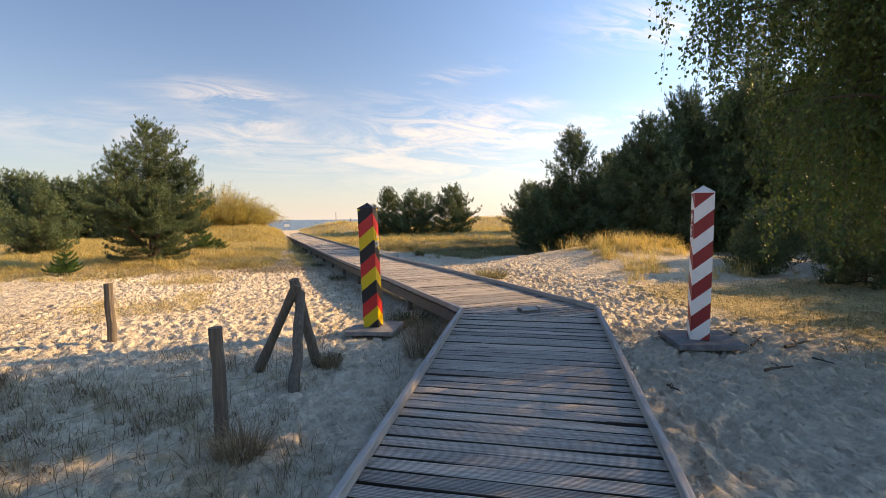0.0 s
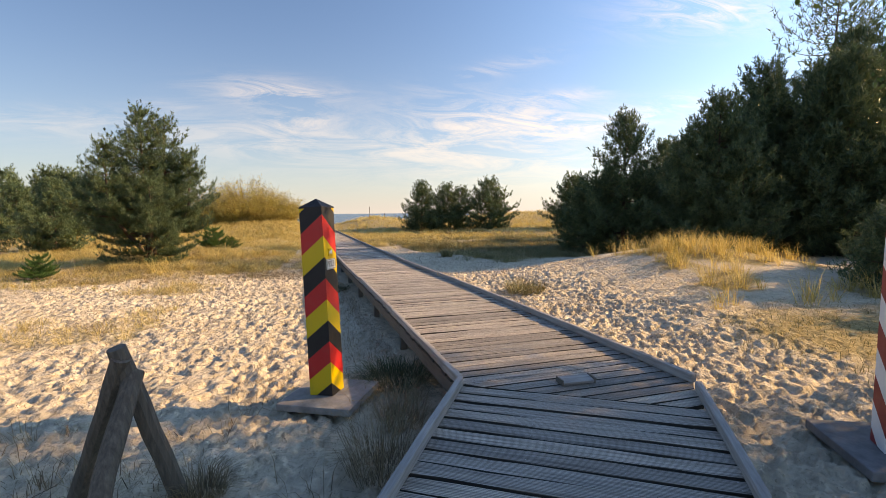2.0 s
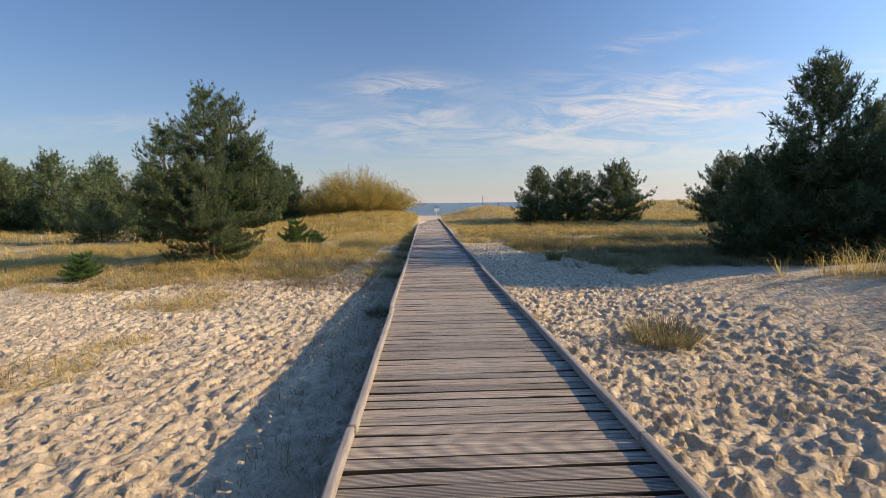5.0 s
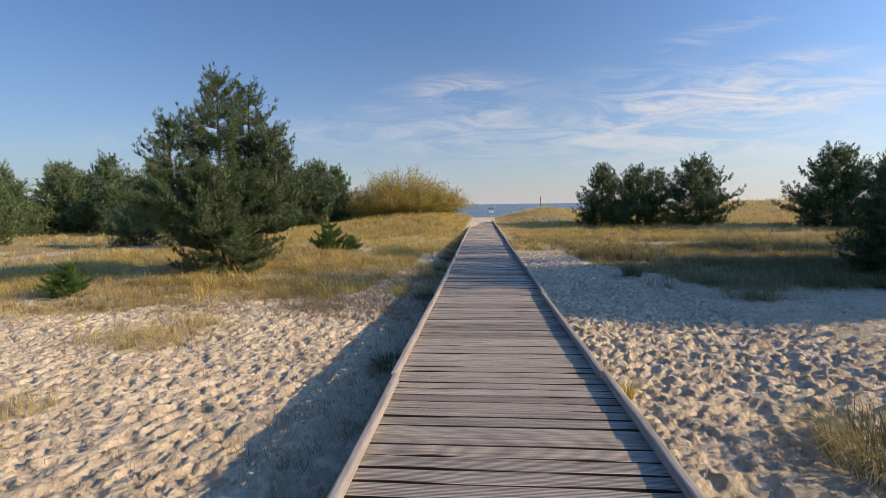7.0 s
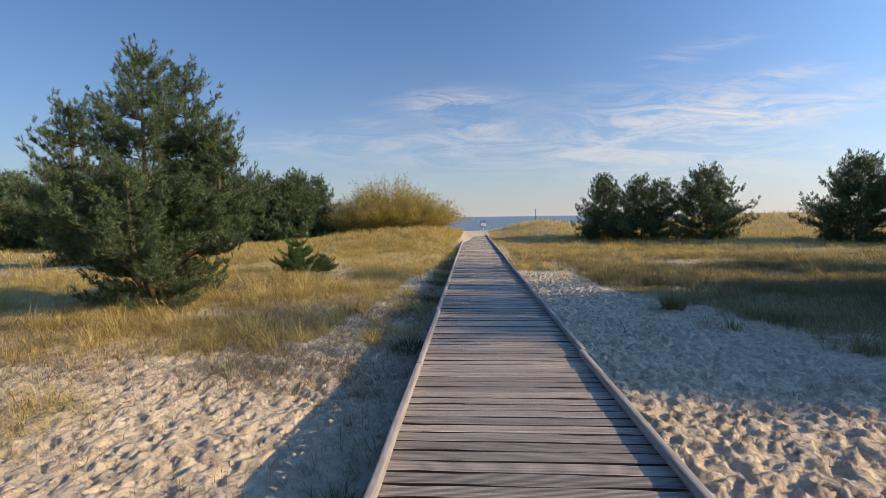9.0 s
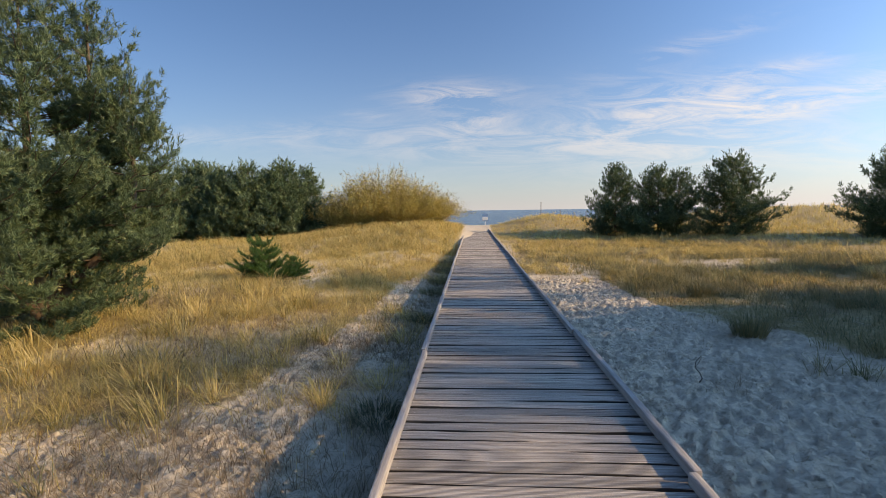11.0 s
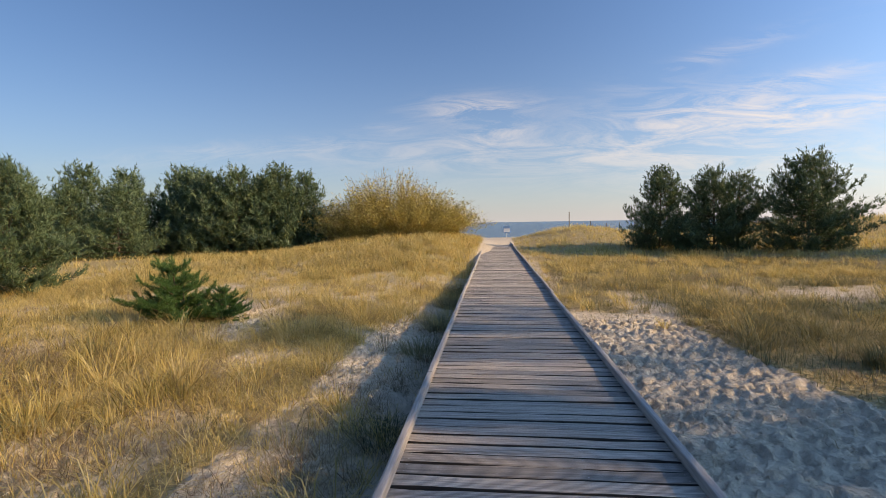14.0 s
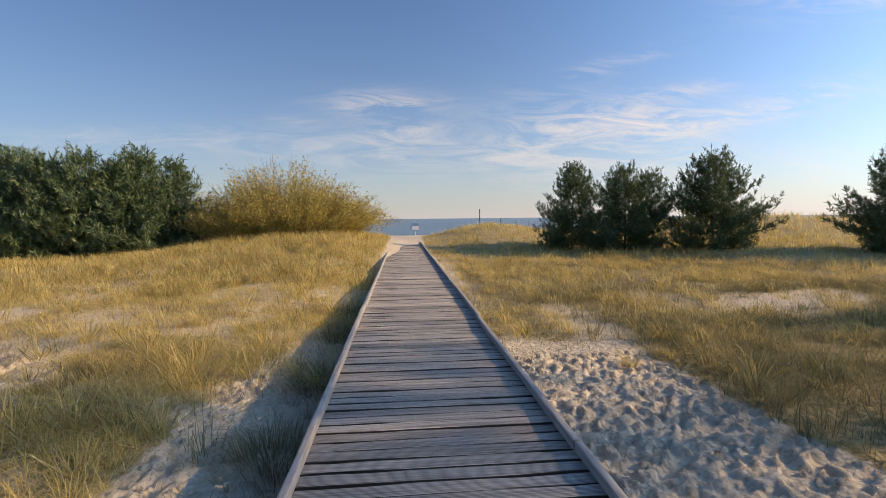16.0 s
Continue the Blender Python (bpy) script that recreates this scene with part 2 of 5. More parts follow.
def make_concrete(name, a, c):
    m, n, l, b = material(name, 0.9)
    co = object_coords(n)
    f = noise_node(n, l, co, 6, 8, 0.65)
    l.new(ramp_node(n, l, f, [(0.3, a), (0.7, c)]), b.inputs["Base Color"])
    bump_node(n, l, noise_node(n, l, co, 60, 5), 0.4, 0.004, b)
    return m


def make_water():
    m, n, l, b = material("sea_water", 0.25)
    co = object_coords(n)
    f = noise_node(n, l, scaled(n, l, co, (0.02, 0.12, 1)), 1.0, 6)
    l.new(ramp_node(n, l, f, [(0.35, (0.035, 0.085, 0.13)), (0.65, (0.07, 0.14, 0.20))]), b.inputs["Base Color"])
    bump_node(n, l, noise_node(n, l, scaled(n, l, co, (0.2, 0.7, 1)), 1.0, 5), 1.0, 0.5, b)
    return m


def make_plain(name, colour, rough=0.5, metal=0.0):
    m, n, l, b = material(name, rough, metal)
    f = noise_node(n, l, object_coords(n), 18, 4)
    l.new(mix_node(n, l, mix_node(n, l, 1.0, f, (0.3, 0.3, 0.3), "MULTIPLY"), colour, tuple(0.6 * v for v in colour)), b.inputs["Base Color"])
    return m


M_GROUND = make_ground_material()
M_BOARD = make_board_material()
# near-black wood: the shade in the gaps between boards, put into the colour
M_EDGE = make_wood_material("gap_shade_board_edge", (0.018, 0.016, 0.014), (0.04, 0.034, 0.028), (0.08, 0.068, 0.056))
M_KERB = make_wood_material("weathered_kerb", (0.15, 0.142, 0.135), (0.34, 0.322, 0.305), (0.52, 0.50, 0.475))
M_BEAM = make_wood_material("deck_bearer", (0.07, 0.06, 0.05), (0.14, 0.12, 0.10), (0.22, 0.19, 0.16))
M_POST = make_wood_material("fence_timber", (0.05, 0.04, 0.032), (0.125, 0.10, 0.078), (0.23, 0.19, 0.15), (40, 40, 3))
M_BARK = make_wood_material("pine_bark", (0.045, 0.032, 0.024), (0.11, 0.075, 0.05), (0.19, 0.13, 0.09), (14, 14, 5))
M_BIRCH = make_wood_material("birch_bark", (0.05, 0.045, 0.04), (0.42, 0.40, 0.37), (0.62, 0.60, 0.56), (3, 3, 14))
M_TWIG = make_plain("twig", (0.075, 0.05, 0.035), 0.8)
M_NEEDLE = make_leaf_material("pine_needles", [(0.0, (0.024, 0.048, 0.025)), (0.38, (0.070, 0.118, 0.056)), (0.75, (0.175, 0.235, 0.110)), (1.0, (0.30, 0.31, 0.14))], 0.5, 0.22, 0.45, 3.2, 0.5)
M_YOUNG = make_leaf_material("young_pine_needles", [(0.0, (0.040, 0.095, 0.030)), (0.6, (0.080, 0.175, 0.045)), (1.0, (0.14, 0.22, 0.07))], 0.55, 0.2)
M_BLEAF = make_leaf_material("birch_leaves", [(0.0, (0.042, 0.085, 0.024)), (0.6, (0.090, 0.155, 0.042)), (1.0, (0.18, 0.21, 0.06))], 0.45, 0.38, 0.4)
M_GRASS = make_leaf_material("dry_dune_grass", [(0.0, (0.20, 0.20, 0.06)), (0.18, (0.40, 0.32, 0.10)), (0.5, (0.66, 0.51, 0.19)), (0.78, (0.76, 0.61, 0.27)), (1.0, (0.84, 0.73, 0.43))], 0.65, 0.45)
M_GREY = make_leaf_material("marram_grass", [(0.0, (0.10, 0.125, 0.065)), (0.4, (0.21, 0.20, 0.10)), (0.8, (0.34, 0.28, 0.13)), (1.0, (0.46, 0.37, 0.18))], 0.7, 0.3)
M_WEED = make_leaf_material("dead_weeds", [(0.0, (0.11, 0.08, 0.05)), (0.5, (0.27, 0.20, 0.12)), (1.0, (0.46, 0.37, 0.24))], 0.8, 0.2)
M_BROOM = make_leaf_material("green_broom", [(0.0, (0.035, 0.050, 0.020)), (0.6, (0.075, 0.090, 0.035)), (1.0, (0.15, 0.15, 0.06))], 0.7, 0.2)
M_WILLOW = make_leaf_material("yellow_willow", [(0.0, (0.30, 0.26, 0.07)), (0.5, (0.56, 0.47, 0.15)), (1.0, (0.72, 0.62, 0.25))], 0.65, 0.5)
M_STEM = make_plain("willow_stem", (0.32, 0.22, 0.09), 0.7)
M_BLACK = make_paint("black_paint", (0.010, 0.010, 0.012), 0.50, 0.02)
M_RED = make_paint("signal_red_paint", (0.62, 0.018, 0.020), 0.38, 0.05)
M_GOLD = make_paint("gold_yellow_paint", (0.72, 0.47, 0.015), 0.38, 0.05)
M_WHITE = make_paint("white_paint", (0.78, 0.78, 0.77), 0.45, 0.08)
M_CRIMSON = make_paint("dark_red_paint", (0.30, 0.018, 0.022), 0.42, 0.05)
M_SLAB = make_concrete("grey_concrete", (0.16, 0.155, 0.15), (0.33, 0.32, 0.30))
M_SLAB_DARK = make_concrete("dark_slab", (0.10, 0.105, 0.11), (0.22, 0.225, 0.23))
M_WIRE = make_plain("rusty_wire", (0.13, 0.09, 0.065), 0.7, 0.5)
M_STEEL = make_plain("screw_steel", (0.55, 0.55, 0.55), 0.4, 0.9)
M_INK = make_plain("black_lettering", (0.02, 0.02, 0.02), 0.6)
M_PLATE = make_plain("white_plate", (0.78, 0.78, 0.76), 0.35)
M_BLUE = make_plain("blue_sign", (0.18, 0.32, 0.52), 0.5)
M_STRAW = make_plain("bleached_straw", (0.62, 0.56, 0.42), 0.7)
M_WATER = make_water()
M_DEADWOOD = make_plain("driftwood", (0.10, 0.075, 0.055), 0.85)

# ---------------------------------------------------------------- mesh tools
rng = np.random.default_rng(7)


def mesh_np(name, verts, faces, mats, index=None, smooth=False):
    """faces: an (n, 3) or (n, 4) array."""
    verts, faces = np.asarray(verts, dtype=np.float32), np.asarray(faces, dtype=np.int32)
    me = bpy.data.meshes.new(name)
    me.vertices.add(len(verts))
    me.vertices.foreach_set("co", verts.ravel())
    k = faces.shape[1]
    me.loops.add(faces.size)
    me.loops.foreach_set("vertex_index", faces.ravel())
    me.polygons.add(len(faces))
    me.polygons.foreach_set("loop_start", np.arange(0, faces.size, k, dtype=np.int32))
    me.polygons.foreach_set("loop_total", np.full(len(faces), k, dtype=np.int32))
    if index is not None:
        me.polygons.foreach_set("material_index", np.asarray(index, dtype=np.int32))
    if smooth:
        me.polygons.foreach_set("use_smooth", np.ones(len(faces), dtype=bool))
    for m in mats:
        me.materials.append(m)
    me.update(calc_edges=True)
    return me


def part(name, bm, mat, parent=None, label=""):
    """Links a bmesh or a mesh as one object under a thing or part."""
    if isinstance(bm, bmesh.types.BMesh):
        me = bpy.data.meshes.new(name)
        bm.to_mesh(me)
        bm.free()
        me.materials.append(mat)
    else:
        me = bm
    ob = new(name, me)
    ob.parent = parent
    return tagged(ob, label)


def box_bm(sx, sy, sz, centre=(0, 0, 0), bevel=0.0):
    bm = bmesh.new()
    bmesh.ops.create_cube(bm, size=1.0, matrix=Matrix.Translation(centre) @ Matrix.Diagonal((sx, sy, sz, 1)))
    if bevel:
        bmesh.ops.bevel(bm, geom=bm.edges[:], offset=bevel, segments=2, affect="EDGES", profile=0.6)
    return bm


def tube(points, radii, sides=6):
    """Verts and quads of a tapered tube along points."""
    P = np.asarray(points, float)
    T = np.gradient(P, axis=0)
    T /= np.linalg.norm(T, axis=1, keepdims=True) + 1e-9
    mean = np.abs(T.mean(axis=0))
    ref = np.eye(3)[int(np.argmin(mean))]
    A = np.cross(T, ref)
    A /= np.linalg.norm(A, axis=1, keepdims=True) + 1e-9
    B = np.cross(T, A)
    ang = np.arange(sides) * 2 * math.pi / sides
    R = np.asarray(radii, float)[:, None, None]
    V = P[:, None, :] + R * (np.cos(ang)[None, :, None] * A[:, None, :] + np.sin(ang)[None, :, None] * B[:, None, :])
    n = len(P)
    i, j = np.meshgrid(np.arange(n - 1), np.arange(sides), indexing="ij")
    a = i * sides + j
    b = i * sides + (j + 1) % sides
    F = np.stack([a, b, b + sides, a + sides], -1).reshape(-1, 4)
    return V.reshape(-1, 3), F


def join(pieces):
    V, F, at = [], [], 0
    for v, f in pieces:
        V.append(v)
        F.append(np.asarray(f) + at)
        at += len(v)
    return np.concatenate(V), np.concatenate(F)


def unit(a):
    return a / (np.linalg.norm(a, axis=-1, keepdims=True) + 1e-9)


def brushes(pos, axis, length, per, width, spread, r):
    """Needle tufts: per triangles about each axis, starting at pos."""
    n = len(pos)
    d = unit(np.repeat(axis, per, 0) + spread * r.normal(size=(n * per, 3)))
    L = np.repeat(length, per)[:, None] * r.uniform(0.7, 1.15, (n * per, 1))
    base = np.repeat(pos, per, 0) + np.repeat(axis * length[:, None], per, 0) * r.uniform(-0.5, 0.6, (n * per, 1))
    side = unit(np.cross(d, r.normal(size=(n * per, 3)))) * width
    V = np.stack([base - side, base + side, base + d * L], 1).reshape(-1, 3)
    return V, np.arange(len(V)).reshape(-1, 3)


def leaves(pos, axis, size, aspect, r):
    """Diamond leaves hanging along axis."""
    n = len(pos)
    side = unit(np.cross(axis, r.normal(size=(n, 3)))) * (size * aspect)[:, None]
    ax = axis * size[:, None]
    fold = unit(np.cross(axis, side)) * (size * 0.12)[:, None]
    V = np.stack([pos, pos + ax * 0.45 + side + fold, pos + ax, pos + ax * 0.45 - side + fold], 1).reshape(-1, 3)
    k = np.arange(n)[:, None] * 4
    return V, np.concatenate([k + [0, 1, 2], k + [0, 2, 3]], 0)


def blades(pos, heading, height, lean, width, r, segs=2):
    """Bent grass blades as tapered ribbons: 1 quad and a tip, or more."""
    n = len(pos)
    h = np.stack([np.cos(heading), np.sin(heading), np.zeros(n)], 1)
    s = np.stack([-np.sin(heading), np.cos(heading), np.zeros(n)], 1)
    tw = r.uniform(-0.8, 0.8, n)[:, None]
    s = s * np.cos(tw) + h * np.sin(tw)
    w = (width * 0.5)[:, None] * s
    up = np.array([[0, 0, 1.0]])
    H, Ln = height[:, None], lean[:, None]
    mid = pos + up * H * 0.58 + h * H * Ln * 0.32
    tip = pos + up * H * (1 - 0.35 * np.abs(Ln)) + h * H * Ln
    V = np.stack([pos - w, pos + w, mid - w * 0.8, mid + w * 0.8, tip], 1).reshape(-1, 3)
    k = np.arange(n)[:, None] * 5
    return V, np.concatenate([k + [0, 1, 3], k + [0, 3, 2], k + [2, 3, 4]], 0)


def vnoise(x, y, seed=0):
    """Smooth value noise in 0..1."""
    def h(i, j):
        s = np.sin(i * 127.1 + j * 311.7 + seed * 74.7) * 43758.5453
        return s - np.floor(s)
    xi, yi = np.floor(x), np.floor(y)
    fx, fy = x - xi, y - yi
    fx, fy = fx * fx * (3 - 2 * fx), fy * fy * (3 - 2 * fy)
    a = h(xi, yi) * (1 - fx) + h(xi + 1, yi) * fx
    b = h(xi, yi + 1) * (1 - fx) + h(xi + 1, yi + 1) * fx
    return a * (1 - fy) + b * fy


def fbm(x, y, seed=0, octaves=4):
    t, a, tot = 0, 1.0, 0
    for k in range(octaves):
        t = t + a * vnoise(x * 2 ** k, y * 2 ** k, seed + k)
        tot += a
        a *= 0.5
    return t / tot


def step(a, b, x):
    t = np.clip((x - a) / (b - a), 0, 1)
    return t * t * (3 - 2 * t)


# ---------------------------------------------------------------- plan
DECK_L, DECK_R, DECK_END = 2.92, 4.87, 60.0
KINK_L, KINK_R = (2.92, 6.38), (4.79, 5.76)
PITCH = 0.151
DIR1 = Vector((0.557, 0.830, 0)).normalized()
PERP1 = Vector((DIR1.y, -DIR1.x, 0))
WIDTH1 = 1.94
SLOPE1 = 0.053
DECK1_BACK = 13.0


def deck_z(y):
    return 0.63 - 0.10 * float(step(8.5, 20.0, y))


def deck_z1(s):
    """Deck height on the first stretch, s metres before the joint."""
    return 0.63 - SLOPE1 * s


def bumpy(x, y, cx, cy, rx, ry, h):
    return h * np.exp(-(((x - cx) / rx) ** 2 + ((y - cy) / ry) ** 2))


def ground_z(x, y):
    x, y = np.asarray(x, float), np.asarray(y, float)
    z = 0.16 - 0.08 * step(8, 14, y)
    z = z - 0.10 * step(0, -4, y)
    z = z + bumpy(x, y, 1.4, 6.5, 3.0, 3.0, 0.06) + bumpy(x, y, 6.5, 4.5, 2.5, 3.0, 0.02) + bumpy(x, y, 8.9, 8.9, 1.7, 1.7, 0.22)
    z = z + bumpy(x, y, 13.5, 14.5, 4.0, 4.0, 0.95)
    z = z + bumpy(x, y, -4.5, 24.0, 5, 6, 0.35)
    # bank under the willow and along the far half of the walkway
    z = z + bumpy(x, y, -2.2, 51.0, 5.5, 9.0, 1.15) + bumpy(x, y, 1.0, 44.0, 2.2, 9.0, 0.35)
    z = z + 0.22 * step(22, 34, y) * step(3.0, 0.0, x)
    # dunes right of the walkway
    z = z + 0.40 * step(13, 24, x) * step(26, 44, y) * step(90, 62, y)
    z = z + bumpy(x, y, 10.8, 61.5, 4.2, 6, 1.05) + bumpy(x, y, 33, 57, 13, 7, 1.35)
    z = z + 0.42 * step(50, 60, y)
    z = z - 3.6 * step(70, 104, y)
    und = (fbm(x * 0.16, y * 0.16, 3) - 0.5) * 0.35 * step(6, 14, np.hypot(x - 3, (y - 8) * 0.6))
    near_deck = np.exp(-((x - 3.9) / 3.0) ** 2)
    return z + und * (1 - 0.75 * near_deck) * step(100, 70, y)


def cover(x, y):
    """How much grass and litter covers the sand, 0 to 1."""
    x, y = np.asarray(x, float), np.asarray(y, float)
    n = (fbm(x * 0.45, y * 0.45, 11) - 0.5)
    left_edge = 18.9 + 0.10 * np.minimum(x, 0) + 13.0 * step(0.4, 2.2, x)
    left = step(-0.9, 1.6, y - left_edge + 4.0 * n) * step(2.9, 2.5, x)
    bare = bumpy(x, y, -4.6, 36.5, 1.3, 3.0, 0.75) + bumpy(x, y, -2.3, 31.5, 1.3, 2.6, 0.85) + 0.55 * step(0.52, 0.64, fbm(x * 0.55, y * 0.4, 71)) * step(46, 38, y)
    left = left * (1 - np.clip(bare, 0, 0.85))
    right_edge = 21.0 + 3.5 * step(9.8, 8.0, x) + 5.4 * step(7.9, 7.2, x)
    right = step(-0.9, 1.8, y - right_edge + 4.0 * n) * step(4.9, 5.4, x)
    trail = bumpy(x, y, 7.3, 32.0, 0.75, 2.6, 0.95) + bumpy(x, y, 13.2, 33.6, 3.6, 1.7, 0.85) + bumpy(x, y, 5.5, 40.0, 0.4, 7.0, 0.7) + 0.3 * step(0.58, 0.68, fbm(x * 0.5, y * 0.4, 75))
    right = right * (1 - np.clip(trail, 0, 0.92))
    mound = step(0.45, 0.85, bumpy(x, y, 14.2, 13.4, 4.2, 4.2, 1.0) + 1.1 * n)
    under = step(6.6, 9.5, x + 2.0 * n) * step(10.5, 7.5, y + 2 * n) * 0.95
    front = step(0.6, -0.8, x + 2.0 * n - 0.1 * y) * step(7.6, 6.0, y) * 0.38
    patches = step(0.60, 0.75, fbm(x * 0.3, y * 0.3, 29)) * 0.6 * step(6.5, 9, x) * step(30, 20, y)
    speck = step(0.54, 0.70, fbm(x * 0.6, y * 0.6, 41)) * 0.50 * step(0.2, -1.5, x) * step(6, 9, y)
    strip = 0.34 * step(0.2, 1.0, x) * step(2.95, 2.7, x) * step(18.5, 21.5, y) * step(0.42, 0.56, fbm(x * 0.9, y * 0.9, 81))
    beach = step(60, 64, y) * step(6.5, 3.5, np.abs(x - 3.2))
    c = np.maximum.reduce([left, right, mound, under, front, patches, speck, strip])
    c = np.where(y > 84, 0, c)
    return np.clip(c * (1 - beach), 0, 1)


def spread(lo, hi, dense, grow, outer_lo, outer_hi):
    a = list(np.arange(lo, hi + 1e-6, dense))
    s, x = dense, hi
    while x < outer_hi:
        s *= grow
        x += s
        a.append(x)
    s, x = dense, lo
    while x > outer_lo:
        s *= grow
        x -= s
        a.insert(0, x)
    return np.array(a)


# ---------------------------------------------------------------- ground
gx = spread(-4.6, 8.6, 0.036, 1.085, -900, 900)
gy = spread(2.8, 30.0, 0.037, 1.07, -300, 1200)
GX, GY = np.meshgrid(gx, gy, indexing="xy")
GZ = ground_z(GX, GY)
GC = cover(GX, GY)
# footprints trodden into the loose sand
r_foot = np.random.default_rng(21)
foot = np.zeros_like(GZ)
rim = np.zeros_like(GZ)
for _ in range(42000):
    fx, fy = r_foot.uniform(-6.5, 11.0), r_foot.uniform(1.0, 30)
    if DECK_L - 0.1 < fx < DECK_R + 0.1 and fy > 6:
        continue
    i0, i1 = np.searchsorted(gx, (fx - 0.20, fx + 0.20))
    j0, j1 = np.searchsorted(gy, (fy - 0.20, fy + 0.20))
    a = r_foot.normal(0.9, 0.7)
    X, Y = GX[j0:j1, i0:i1] - fx, GY[j0:j1, i0:i1] - fy
    u, v = X * math.cos(a) + Y * math.sin(a), -X * math.sin(a) + Y * math.cos(a)
    big = r_foot.uniform(0.55, 1.0)
    q = (u / (0.125 * big)) ** 2 + (v / ((0.046 + 0.012 * r_foot.uniform()) * big)) ** 2
    d = r_foot.uniform(0.026, 0.068) * (0.4 + 0.6 * big)
    # a flat sole pressed deeper at the toe, with a pushed-up rim
    foot[j0:j1, i0:i1] = np.minimum(foot[j0:j1, i0:i1], -d * np.exp(-q ** 3.0) * (1 + 1.6 * u))
    rim[j0:j1, i0:i1] = np.maximum(rim[j0:j1, i0:i1], 0.42 * d * np.exp(-((np.sqrt(q) - 1.38) / 0.24) ** 2))
loose = (fbm(GX * 4.3, GY * 4.3, 15) - 0.5) * 0.02
GZ = GZ + (foot + rim * (foot > -0.010) + loose) * (1 - 0.65 * GC) + (fbm(GX * 1.1, GY * 1.1, 5) - 0.5) * 0.05
nx, ny = len(gx), len(gy)
ii, jj = np.meshgrid(np.arange(nx - 1), np.arange(ny - 1), indexing="xy")
k0 = (jj * nx + ii).ravel()
ground_me = mesh_np("ground", np.stack([GX, GY, GZ], -1).reshape(-1, 3), np.stack([k0, k0 + 1, k0 + nx + 1, k0 + nx], -1), [M_GROUND], smooth=True)
att = ground_me.attributes.new("cover", "FLOAT", "POINT")
att.data.foreach_set("value", GC.ravel().astype(np.float32))
ground = tagged(new("ground", ground_me), "pale dune sand trodden with footprints between dry grass", "ground", kind="structure")

sea_v = [(-3500, 97, -2.6), (3500, 97, -2.6), (3500, 4600, -2.6), (-3500, 4600, -2.6)]
tagged(new("water", mesh_np("water", sea_v, [(0, 1, 2, 3)], [M_WATER])), "calm blue sea beyond the beach", "sea", kind="structure")


def gz(x, y):
    return float(ground_z(x, y))

# ---------------------------------------------------------------- trees


